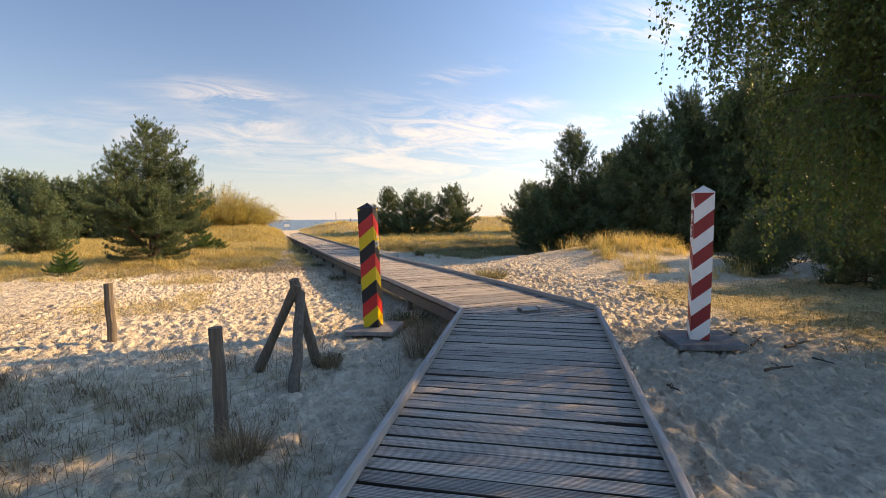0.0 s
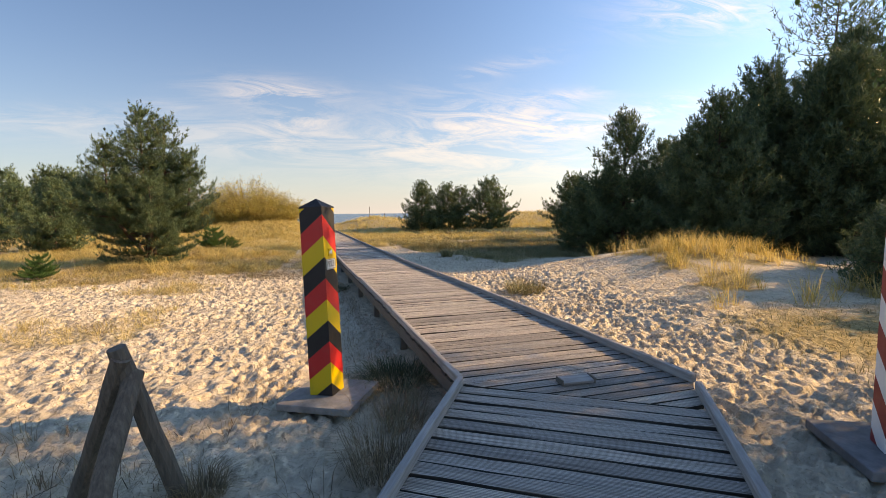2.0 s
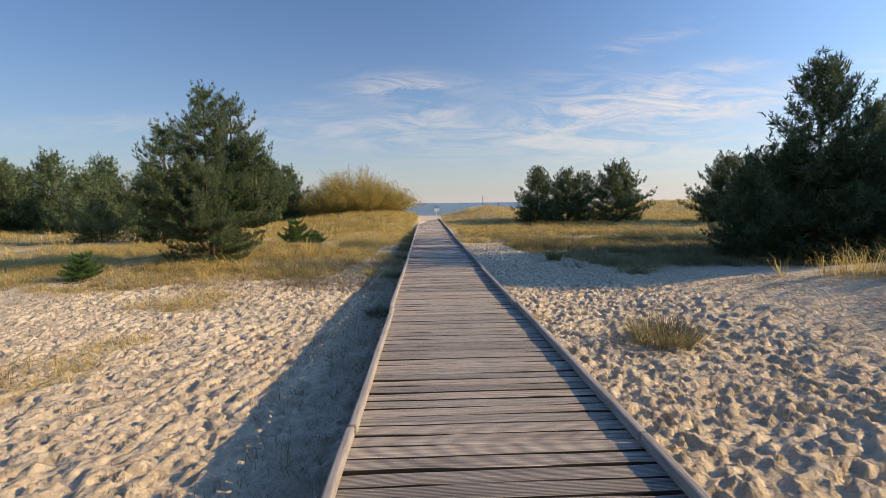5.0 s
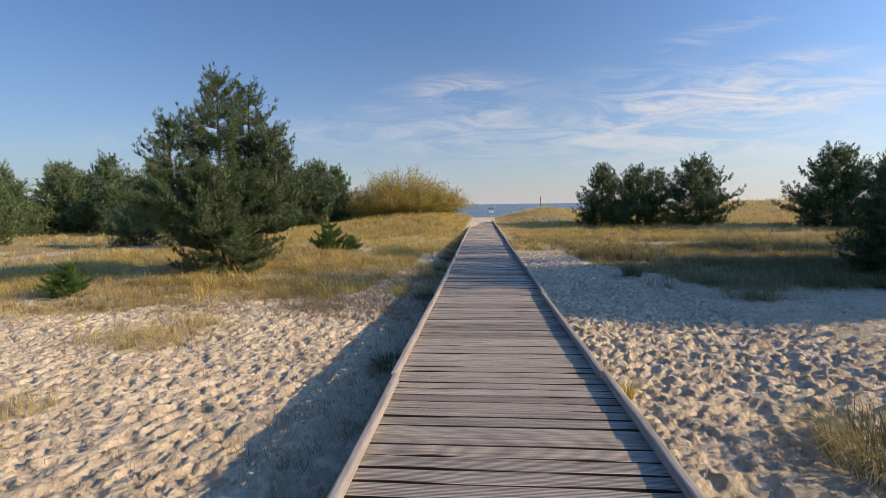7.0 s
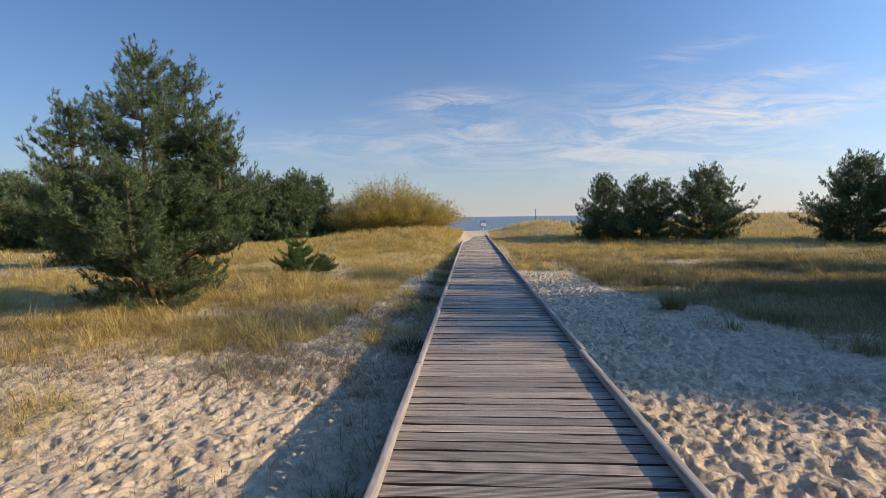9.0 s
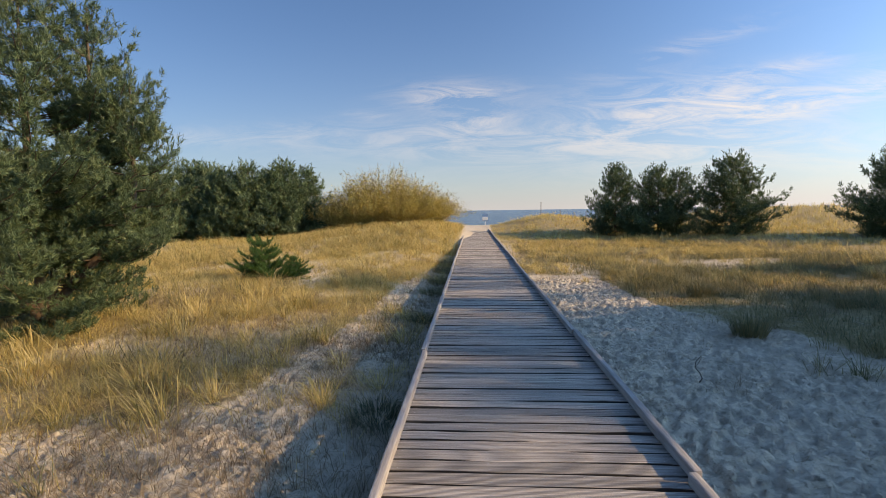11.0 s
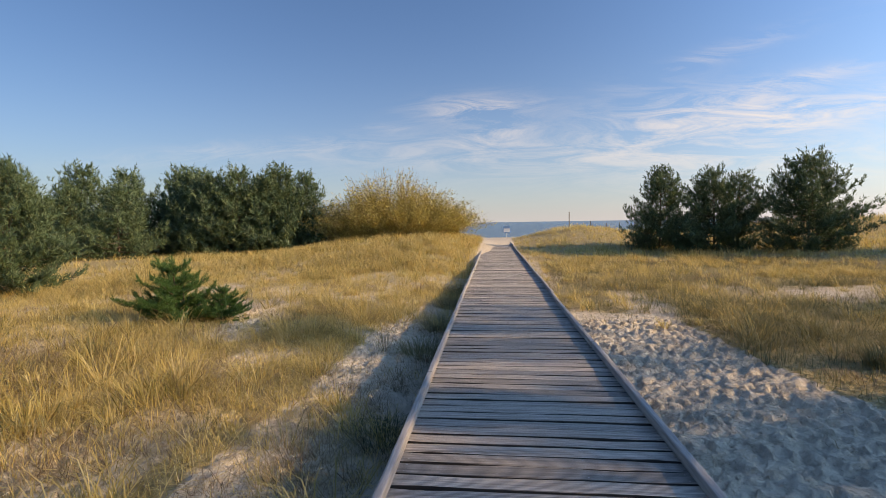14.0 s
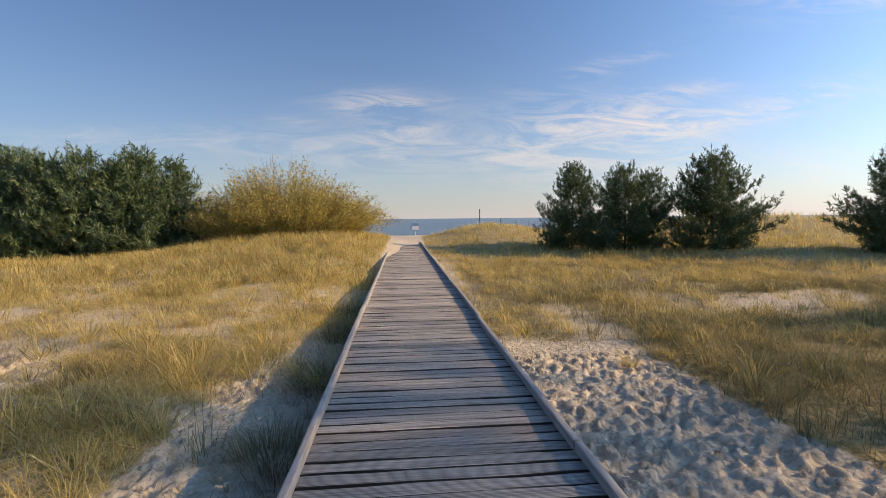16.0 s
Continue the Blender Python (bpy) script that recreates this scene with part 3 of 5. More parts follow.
def pine(height, width, seed, spacing, per, needle, wneedle, low=0.06, mat=None, tops=((0, 0, 1.0),), label="", slope=0.60, bare=0.24, tufts=3):
    """A bushy Scots pine: trunk, boughs and crown under an Empty at its base. tops: the leaders' offsets and heights.
    Boughs stand in whorls and carry upturned shoots like bottle brushes."""
    r = np.random.default_rng(seed)
    root = new("pine_tree")
    tagged(root, label or "bushy dark green pine tree standing in dune grass", "pine tree")
    wood, limb, pos, axis = [], [], [], []
    t = np.linspace(0, 1, 11)
    q = np.linspace(0, 1, 6)
    up = np.array([0, 0, 1.0])
    for k, (ox, oy, hf) in enumerate(tops):
        h = height * hf
        lift = step(0.0, 0.55, t)
        bend = np.stack([np.sin(t * 3 + seed + k) * 0.012 * h * t + ox * lift, np.cos(t * 2.3 + seed + k) * 0.012 * h * t + oy * lift, t * h - 0.12], 1)
        wood.append(tube(bend, 0.015 * height * (1 - 0.93 * t) + 0.006, 8))
        z = (low if k == 0 else 0.22) * height
        while z < h - 0.10:
            f = z / h
            c = np.array([np.interp(f, t, bend[:, i]) for i in range(3)])
            cap = width * 0.5 * (0.78 + 0.22 * min(1, f / 0.15)) * (1.0 if k == 0 else 0.62)
            reach = min(slope * (h - z) ** 0.92 + 0.10, cap)
            nb = int(r.integers(6, 9)) if k == 0 else int(r.integers(4, 7))
            a0 = r.uniform(0, 6.28)
            for b in range(nb):
                if r.uniform() < 0.16:
                    continue
                a = a0 + b * 6.283 / nb + r.normal() * 0.22
                L = reach * r.choice((0.62, 0.85, 1.0, 1.12)) * r.uniform(0.9, 1.08)
                d = np.array([math.cos(a), math.sin(a), 0])
                s = np.array([-math.sin(a), math.cos(a), 0])
                rise = L * (0.10 + 0.75 * f ** 1.3) * r.uniform(0.6, 1.2)
                curl = r.normal() * 0.15
                br = c + q[:, None] * L * d + (q ** 2)[:, None] * L * curl * s + (rise * (0.35 * q + 0.65 * q ** 2.4) - 0.10 * L * (1 - f) * np.sin(q * 3.1))[:, None] * up
                limb.append(tube(br[[0, 2, 3, 5]], (0.010 * L * (1 - 0.85 * q) + 0.004)[[0, 2, 3, 5]], 4))
                for g in np.arange(1.0, bare * (1 if L > 0.5 else 0.3), -spacing / L):
                    c0 = np.array([np.interp(g, q, br[:, i]) for i in range(3)])
                    along = unit(d + up * (0.25 + 0.9 * f + 0.5 * g))
                    shoots = [(along, spacing * 1.3)]
                    for side in (-1, 1):
                        l2 = (0.6 * spacing + 0.34 * L * (1.05 - g)) * r.uniform(0.5, 1.15)
                        shoots.append((unit(d * 0.55 + s * side * r.uniform(0.5, 1.0) + up * r.uniform(0.05, 0.55)), l2))
                    for dr, l2 in shoots:
                        m = max(1, int(l2 / (needle * 0.85)))
                        for e in range(m):
                            w = (e + 0.7) / m
                            pos.append(c0 + dr * l2 * w + up * (0.35 * l2 * w * w + r.normal() * 0.10 * spacing) + s * r.normal() * 0.12 * spacing)
                            axis.append(dr + up * (0.25 + 0.85 * w) + r.normal(size=3) * 0.18)
            z += (0.18 + 0.022 * height) * r.uniform(0.8, 1.2)
        for e in np.linspace(1 - min(0.5, 4 * needle / h), 1.0, 9):
            pos.append(np.array([np.interp(e, t, bend[:, i]) for i in range(3)]))
            axis.append(up + r.normal(size=3) * 0.25)
    # each shoot end is a tuft of several brushes
    P, A = np.repeat(np.array(pos), tufts, 0), np.repeat(np.array(axis), tufts, 0)
    P = P + r.normal(size=P.shape) * np.array((0.20, 0.20, 0.17)) * spacing
    A = unit(A + 0.35 * r.normal(size=P.shape))
    V, F = brushes(P, A, r.uniform(0.8, 1.2, len(P)) * needle, per, wneedle, 0.60, r)
    v, f = join(wood)
    part("trunk", mesh_np("trunk", v, f, [M_BARK], smooth=True), None, root, "brown scaly pine trunk")
    v, f = join(limb)
    part("branchwork", mesh_np("branchwork", v, f, [M_BARK], smooth=True), None, root, "thin brown pine boughs")
    part("crown", mesh_np("crown", V, F, [mat or M_NEEDLE]), None, root, "dense green pine needles")
    return root


def put(root, x, y, dz=0.0, turn=0.0, scale=1.0):
    root.matrix_basis = Matrix.LocRotScale((x, y, gz(x, y) + dz), Euler((0, 0, radians(turn))), (scale,) * 3)
    return root


def again(root, x, y, turn, scale, label=""):
    ob = copy_thing(root, Matrix.Identity(4))
    put(ob, x, y, 0.0, turn, scale)
    return tagged(ob, label)


# the big pine beside the sand, with several tops
big_pine = put(pine(5.9, 3.9, 3, 0.185, 15, 0.100, 0.0062, 0.03, tops=((0, 0, 1.0), (0.55, 0.65, 0.98), (1.35, 0.55, 0.74), (-0.95, -1.0, 0.75), (0.5, -1.3, 0.52)), slope=0.50, tufts=3, label="large bushy Scots pine with several tops beside open sand"), -3.95, 22.9, -0.05)

# pines on the far right rise
mid_a = put(pine(5.0, 4.2, 12, 0.34, 8, 0.20, 0.017, 0.02, slope=0.60, label="dark rounded pine on a grassy dune"), 14.4, 52.0)
mid_b = put(pine(4.7, 4.8, 15, 0.34, 8, 0.20, 0.017, 0.03, slope=0.70, tops=((0, 0, 1.0), (1.5, 0.2, 0.93)), label="dark spreading pine in a dune clump"), 16.6, 49.4)
mid_c = put(pine(4.95, 5.2, 18, 0.34, 8, 0.20, 0.017, 0.02, slope=0.74, label="dark broad pine with layered boughs on a dune"), 20.2, 46.8)
again(mid_c, 27.4, 43.0, 200, 1.05, "dark pine on the crest of a grassy dune")
again(mid_b, 30.6, 41.0, 60, 1.10)
again(mid_a, 32.5, 38.5, 160, 1.10)

# taller pines behind the grassy mound
tall_a = put(pine(6.8, 5.4, 31, 0.34, 8, 0.21, 0.018, 0.03, slope=0.50, tops=((0, 0, 1.0), (-0.9, 0.4, 0.62)), label="tall slender dark pine at the edge of a wood"), 17.4, 22.7)
tall_b = put(pine(8.9, 6.0, 37, 0.38, 8, 0.24, 0.021, 0.03, slope=0.52, tops=((0, 0, 1.0), (1.1, 0.6, 0.85), (-1.4, -0.3, 0.66)), label="tall dark pine with a ragged top"), 22.7, 19.6)
again(tall_b, 18.9, 18.4, 75, 0.78)
again(tall_a, 24.0, 17.6, 20, 1.2)
again(tall_a, 23.5, 25.5, 80, 0.9)
again(tall_a, 16.2, 24.4, 210, 0.55, "low dark pine at the edge of a wood")
again(tall_b, 26.5, 23.0, 250, 1.0)
again(tall_a, 24.5, 17.0, 110, 1.25)
again(tall_a, 26.0, 29.5, 60, 1.0)
again(tall_b, 29.0, 19.6, 95, 1.25)
# two added pines, crowns set high so that their shadow falls on the boards
high = put(pine(15.0, 5.5, 39, 0.55, 5, 0.40, 0.030, 0.76, slope=0.9, tufts=1, label="very tall pine with a bare trunk, added so its high crown shades the boardwalk"), 33.0, 18.4)
again(high, 34.0, 24.2, 130, 1.05)
again(tall_a, 21.5, 0.5, 190, 1.15)

# the dark pine belt on the left
belt_a = put(pine(5.0, 4.8, 51, 0.42, 7, 0.26, 0.026, 0.01, slope=0.60, tufts=2, label="dark green pine in a dense belt"), -14.8, 49.5)
belt_b = put(pine(4.7, 5.0, 57, 0.42, 7, 0.26, 0.026, 0.01, slope=0.66, tops=((0, 0, 1.0), (1.2, 0.5, 0.9)), tufts=2, label="dense dark pine in a belt of trees"), -11.6, 50.2)
belt_c = put(pine(4.0, 4.0, 63, 0.38, 7, 0.23, 0.022, 0.01, slope=0.66, tufts=2, label="pale green rounded pine before a pine belt"), -18.6, 45.6)
BELT = [(-9.6, 52.0, 40, 0.95, 0), (-17.4, 51.2, 85, 1.08, 1), (-21.0, 49.5, 10, 1.02, 0), (-24.0, 48.0, 160, 1.0, 1),
        (-27.2, 46.5, 230, 1.05, 0), (-30.4, 45.2, 300, 1.1, 1), (-34.0, 43.6, 20, 1.0, 0), (-37.5, 41.0, 75, 1.1, 1),
        (-22.6, 43.5, 200, 0.95, 2), (-41.0, 38.5, 140, 1.1, 0), (-44.0, 35.5, 310, 1.15, 1), (-30.5, 41.2, 260, 1.0, 2),
        (-47.0, 31.5, 100, 1.1, 0), (-35.8, 37.5, 45, 1.05, 2), (-42.5, 32.0, 10, 1.0, 2),
        (-50.0, 26.0, 40, 1.2, 0), (-52.0, 20.0, 40, 1.2, 1), (-13.0, 52.5, 250, 1.05, 0), (-19.5, 53.0, 95, 1.15, 1),
        (-26.0, 51.0, 130, 1.2, 0), (-10.9, 50.6, 120, 1.0, 1), (-13.2, 49.6, 200, 0.95, 0), (-16.1, 50.0, 15, 1.0, 1), (-33.0, 48.5, 15, 1.2, 1)]
BELT += [(34.0, 14.5, 20, 1.7, 0), (36.0, 9.0, 300, 1.6, 1), (36.5, 3.5, 330, 1.8, 0), (31.0, 18.5, 70, 1.8, 1), (35.0, -3.0, 70, 1.7, 0)]
for x, y, turn, s, k in BELT:
    again((belt_a, belt_b, belt_c)[k], x, y, turn, s * (0.90 + 0.24 * (0.5 + 0.5 * math.sin(x * 7.3 + y * 3.1))))
again(belt_c, -14.8, 33.5, 120, 0.70, "low rounded pine standing alone in dry grass")
again(mid_a, -10.9, 32.6, 40, 0.72, "bushy green pine standing in dry grass")
again(belt_b, -24.0, 33.0, 20, 0.75, "low dark pine in dry grass")

# dark undergrowth behind the birches
for x, y, turn, s in ((15.0, 7.2, 30, 0.55), (14.2, 9.6, 130, 0.42), (17.2, 5.2, 210, 0.7), (13.8, 4.4, 300, 0.5), (18.8, 8.6, 80, 0.6), (16.4, 10.6, 20, 0.5), (14.5, 1.8, 160, 0.6), (20.5, 6.0, 250, 0.8), (21.5, 10.6, 10, 0.7)):
    again(belt_c, x, y, turn, s, "low dark pine scrub in deep shade under birches")

# self-sown young pines in the grass
young = pine(1.3, 1.75, 71, 0.075, 12, 0.075, 0.0042, 0.02, mat=M_YOUNG, tops=((0, 0, 1.0), (0.25, -0.1, 0.7), (-0.3, 0.1, 0.55)), label="small bright green young pine in dry grass", slope=0.9)
put(young, -2.55, 28.4, -0.02)
again(young, -1.75, 28.7, 100, 0.55, "tiny green pine seedling in dry grass")
again(young, -5.9, 19.4, 200, 0.62, "tiny green pine seedling in golden grass")


def birch(x, y, height, radius, seed, strands, label, sweep=()):
    """A weeping birch: pale trunk, arching limbs, hanging strands of leaves."""
    r = np.random.default_rng(seed)
    root = new("birch_tree")
    tagged(root, label, "birch tree")
    t = np.linspace(0, 1, 8)
    stem = np.stack([0.25 * np.sin(t * 2.5), 0.2 * np.sin(t * 3.1), t * height * 0.9 - 0.2], 1)
    v, f = tube(stem, 0.17 * (1 - 0.9 * t) + 0.015, 10)
    part("trunk", mesh_np("trunk", v, f, [M_BIRCH], smooth=True), None, root, "white birch trunk with dark marks")
    limb, twig, pos, axis = [], [], [], []
    tips = []
    for k in range(42):
        f = r.uniform(0.25, 0.98)
        c = np.array([np.interp(f, t, stem[:, i]) for i in range(3)])
        a = r.uniform(0, 6.283)
        L = radius * (1.12 - 0.52 * f) * r.uniform(0.5, 1.05)
        q = np.linspace(0, 1, 7)
        br = c + np.stack([np.cos(a) * q * L, np.sin(a) * q * L, L * (0.75 * q - 0.55 * q ** 2.2)], 1)
        limb.append(tube(br, 0.035 * (1 - 0.9 * q) + 0.005, 5))
        tips.append((br, a, 0.6))
    per = strands // len(tips)
    # long limbs that sweep out to one side, with short curtains
    for deg, f, L in sweep:
        c = np.array([np.interp(f, t, stem[:, i]) for i in range(3)])
        a = math.radians(deg)
        q = np.linspace(0, 1, 7)
        br = c + np.stack([np.cos(a) * q * L, np.sin(a) * q * L, L * (0.5 * q - 0.40 * q ** 2.2)], 1)
        limb.append(tube(br, 0.04 * (1 - 0.9 * q) + 0.005, 5))
        tips.append((br, a, 3.7))
    for br, a, floor_z in tips:
        for _ in range(per):
            s = r.uniform(0.25, 1.0)
            p = np.array([np.interp(s, np.linspace(0, 1, 7), br[:, i]) for i in range(3)]) + r.normal(size=3) * (0.30, 0.30, 0.15)
            L = min(r.uniform(0.6, 2.8), max(0.5, p[2] - floor_z - r.uniform(0.0, 1.1)))
            q = np.linspace(0, 1, 5)
            aa = a + r.normal() * 0.9
            fl = r.uniform(0.1, 0.35)
            st = p + np.stack([np.cos(aa) * fl * np.sin(q * 1.6), np.sin(aa) * fl * np.sin(q * 1.6), 0.08 * np.sin(q * 3.1) - q ** 1.3 * L], 1)
            twig.append(tube(st[[0, 2, 4]], (0.004 - 0.0025 * q)[[0, 2, 4]], 3))
            m = int(L * 33)
            for s2 in r.uniform(0.05, 1, m):
                pos.append(np.array([np.interp(s2, q, st[:, i]) for i in range(3)]) + r.normal(size=3) * 0.05)
                axis.append(np.array([r.normal() * 0.6, r.normal() * 0.6, -0.9]))
    v, f = join(limb)
    part("branchwork", mesh_np("branchwork", v, f, [M_TWIG], smooth=True), None, root, "dark arching birch limbs")
    v, f = join(twig)
    part("twigwork", mesh_np("twigwork", v, f, [M_TWIG]), None, root, "thin hanging birch twigs")
    pos, axis = np.array(pos), unit(np.array(axis))
    V, F = leaves(pos, axis, r.uniform(0.055, 0.085, len(pos)), 0.36, r)
    part("crown", mesh_np("crown", V, F, [M_BLEAF]), None, root, "hanging curtains of small green leaves")
    root.matrix_basis = pose(x, y, gz(x, y))
    return root


birch(9.9, 3.2, 10.5, 4.0, 81, 1800, "weeping birch with long hanging leafy branches beside the path", [(148, 0.50, 4.0), (154, 0.56, 4.1), (142, 0.58, 3.9), (160, 0.52, 3.9), (150, 0.64, 4.1), (138, 0.66, 3.8)])
birch(12.4, -1.2, 10.0, 4.6, 87, 760, "tall weeping birch in deep shade beside the path")
birch(19.6, 8.8, 6.0, 2.4, 83, 420, "slender weeping birch at the edge of a pine wood")
birch(18.5, 1.5, 8.0, 4.0, 89, 450, "leafy birch behind a weeping birch")


def willow(x, y, half_x, half_y, height, seed):
    """A wide yellow willow thicket: many upright stems with narrow leaves."""
    r = np.random.default_rng(seed)
    root = new("willow_bush")
    tagged(root, "wide golden yellow willow bush on a grassy bank", "bush")
    stems, pos, axis = [], [], []
    for k in range(1500):
        a, q0 = r.uniform(0, 6.283), math.sqrt(r.uniform())
        bx, by = math.cos(a) * q0 * half_x * 0.60, math.sin(a) * q0 * half_y * 0.60
        H = height * (1 - 0.62 * q0 ** 1.8) * (1.0 - 0.22 * max(0, bx / half_x)) * r.uniform(0.62, 1.06)
        q = np.linspace(0, 1, 6)
        base = np.array([bx, by, gz(x + bx, y + by) - gz(x, y) - 0.1])
        da = a + r.normal() * 0.5
        out = (0.25 + 0.75 * q0) * r.uniform(0.5, 1.25)
        st = base + np.stack([np.cos(da) * out * half_x * 0.42 * q ** 1.3, np.sin(da) * out * half_y * 0.42 * q ** 1.3, H * (q - 0.18 * q0 * q ** 2.5)], 1)
        st[1:] += r.normal(size=(5, 3)) * 0.05
        stems.append(tube(st, 0.013 * (1 - 0.85 * q) + 0.0025, 3))
        top = r.uniform(0.86, 1.0)
        for s in r.uniform(0.10, top, 36):
            pos.append(np.array([np.interp(s, q, st[:, i]) for i in range(3)]) + r.normal(size=3) * 0.11)
            axis.append(np.array([math.cos(da) * 0.5 + r.normal() * 0.7, math.sin(da) * 0.5 + r.normal() * 0.7, 0.55]))
    v, f = join(stems)
    part("stemwork", mesh_np("stemwork", v, f, [M_STEM]), None, root, "bare yellow-brown upright stems")
    pos, axis = np.array(pos), unit(np.array(axis))
    V, F = leaves(pos, axis, r.uniform(0.11, 0.21, len(pos)), 0.15, r)
    part("foliage", mesh_np("foliage", V, F, [M_WILLOW]), None, root, "narrow golden yellow leaves")
    root.matrix_basis = pose(x, y, gz(x, y))
    return root


willow(-3.1, 51.0, 6.5, 3.2, 4.75, 91)

# ---------------------------------------------------------------- border posts


def clip_poly(poly, a, b, c):
    """The part of a polygon with a*u + b*v <= c."""
    out = []
    for k in range(len(poly)):
        p, q = poly[k], poly[(k + 1) % len(poly)]
        dp, dq = a * p[0] + b * p[1] - c, a * q[0] + b * q[1] - c
        if dp <= 0:
            out.append(p)
        if dp * dq < 0:
            t = dp / (dp - dq)
            out.append((p[0] + t * (q[0] - p[0]), p[1] + t * (q[1] - p[1])))
    return out


def border_post(name, label, width, height, cap, band, rise, colours, first, order, cap_mat):
    """Square post with mitred stripes; rise is the stripe's lift across one face, alternating from face to face."""
    root = new(name)
    tagged(root, label, "border post")
    h = width / 2
    corners = [(-h, -h), (h, -h), (h, h), (-h, h)]
    bm = bmesh.new()
    for k in range(4):
        (x0, y0), (x1, y1) = corners[k], corners[(k + 1) % 4]
        sgn = 1 if k % 2 == 0 else -1
        for n in range(-4, int(height / band) + 5):
            poly = [(0, 0), (width, 0), (width, height), (0, height)]
            # stripe n lies between first + n*band and first + (n+1)*band at the face's start
            s = sgn * rise / width
            base = first + n * band + (0 if sgn > 0 else rise)
            poly = clip_poly(poly, s, -1.0, -base)
            if len(poly) >= 3:
                poly = clip_poly(poly, -s, 1.0, base + band)
            if len(poly) < 3:
                continue
            vs = [bm.verts.new((x0 + (x1 - x0) * u / width, y0 + (y1 - y0) * u / width, v)) for u, v in poly]
            fc = bm.faces.new(vs)
            fc.material_index = order[n % len(order)]
    bmesh.ops.remove_doubles(bm, verts=bm.verts[:], dist=0.0005)
    me = bpy.data.meshes.new("shaft")
    bm.to_mesh(me)
    bm.free()
    for m in colours:
        me.materials.append(m)
    part("shaft", me, None, root)
    bm = bmesh.new()
    e = h + 0.004
    lo = [bm.verts.new((sx * e, sy * e, height)) for sx, sy in ((-1, -1), (1, -1), (1, 1), (-1, 1))]
    up = [bm.verts.new((sx * e, sy * e, height + 0.012)) for sx, sy in ((-1, -1), (1, -1), (1, 1), (-1, 1))]
    top = bm.verts.new((0, 0, height + cap))
    bm.faces.new(lo[::-1])
    for k in range(4):
        bm.faces.new((lo[k], lo[(k + 1) % 4], up[(k + 1) % 4], up[k]))
        bm.faces.new((up[k], up[(k + 1) % 4], top))
    part("cap", bm, cap_mat, root, "shallow pyramid cap")
    return root


def lettering(text, size, mat, parent, m, name="lettering"):
    cu = bpy.data.curves.new(name, "FONT")
    cu.body, cu.size, cu.align_x, cu.align_y, cu.extrude = text, size, "CENTER", "CENTER", 0.0008
    tmp = bpy.data.objects.new("tmp", cu)
    scene.collection.objects.link(tmp)
    bpy.context.view_layer.update()
    me = bpy.data.meshes.new_from_object(tmp.evaluated_get(bpy.context.evaluated_depsgraph_get()))
    bpy.data.objects.remove(tmp)
    me.materials.clear()
    me.materials.append(mat)
    ob = part(name, me, None, parent)
    ob.matrix_basis = m
    return ob


def plate(name, w, h, mat, parent, m, label=""):
    ob = part(name, box_bm(w, h, 0.006, bevel=0.0015), mat, parent, label)
    ob.matrix_basis = m
    return ob


def slab(name, label, sx, sy, sz, mat, x, y, z, turn):
    ob = part(name, box_bm(sx, sy, sz, (0, 0, -sz / 2), 0.012), mat)
    ob.matrix_basis = pose(x, y, z, 1.0, -0.8, turn)
    return tagged(ob, label, "base slab")


def on_face(k, width, z, out=0.004):
    """The pose of a plate on side k of a post: its x runs along the face, its y up."""
    a = (0, 90, 180, 270)[k]
    return pose(0, 0, 0, 0, 0, a) @ pose(0, -width / 2 - out, z, 90, 0, 0)


W_POST = 0.25
G_X, G_Y, G_Z = 1.785, 7.44, 0.325
slab("base_slab", "square grey concrete slab lying on sand", 0.78, 0.76, 0.07, M_SLAB, 1.81, 7.41, G_Z, -31)
german = border_post("border_post", "square post striped black, red and gold on a slab", W_POST, 1.905, 0.10, 0.213, 0.195, (M_BLACK, M_RED, M_GOLD), 0.155, (1, 0, 2), M_BLACK)
german.matrix_basis = pose(G_X, G_Y, G_Z, -0.6, -2.3, -31.7)
num = plate("number_plate", 0.185, 0.105, M_PLATE, german, on_face(1, W_POST, 1.335), "white number plate with a black rim")
for bx, by, bw, bh in ((0, 0.046, 0.172, 0.004), (0, -0.046, 0.172, 0.004), (0.084, 0, 0.004, 0.096), (-0.084, 0, 0.004, 0.096)):
    part("rim", box_bm(bw, bh, 0.002, (bx, by, 0.004), 0.0005), M_INK, num, "thin black rim")
lettering("923", 0.088, M_INK, num, pose(0, 0, 0.0034), "number")
em = plate("emblem", 0.085, 0.075, M_GOLD, german, on_face(1, W_POST, 1.455, 0.004), "small worn emblem plate")
for bx, by, bw, bh, a in ((-0.008, 0.004, 0.050, 0.018, 20), (0.014, -0.010, 0.030, 0.014, -25), (0.022, 0.014, 0.010, 0.030, 10), (-0.020, -0.014, 0.016, 0.012, 40)):
    ob = part("emblem_mark", box_bm(bw, bh, 0.002, (0, 0, 0.004), 0.0008), M_WHITE, em, "torn white remnant")
    ob.matrix_basis = pose(bx, by, 0, 0, 0, a)

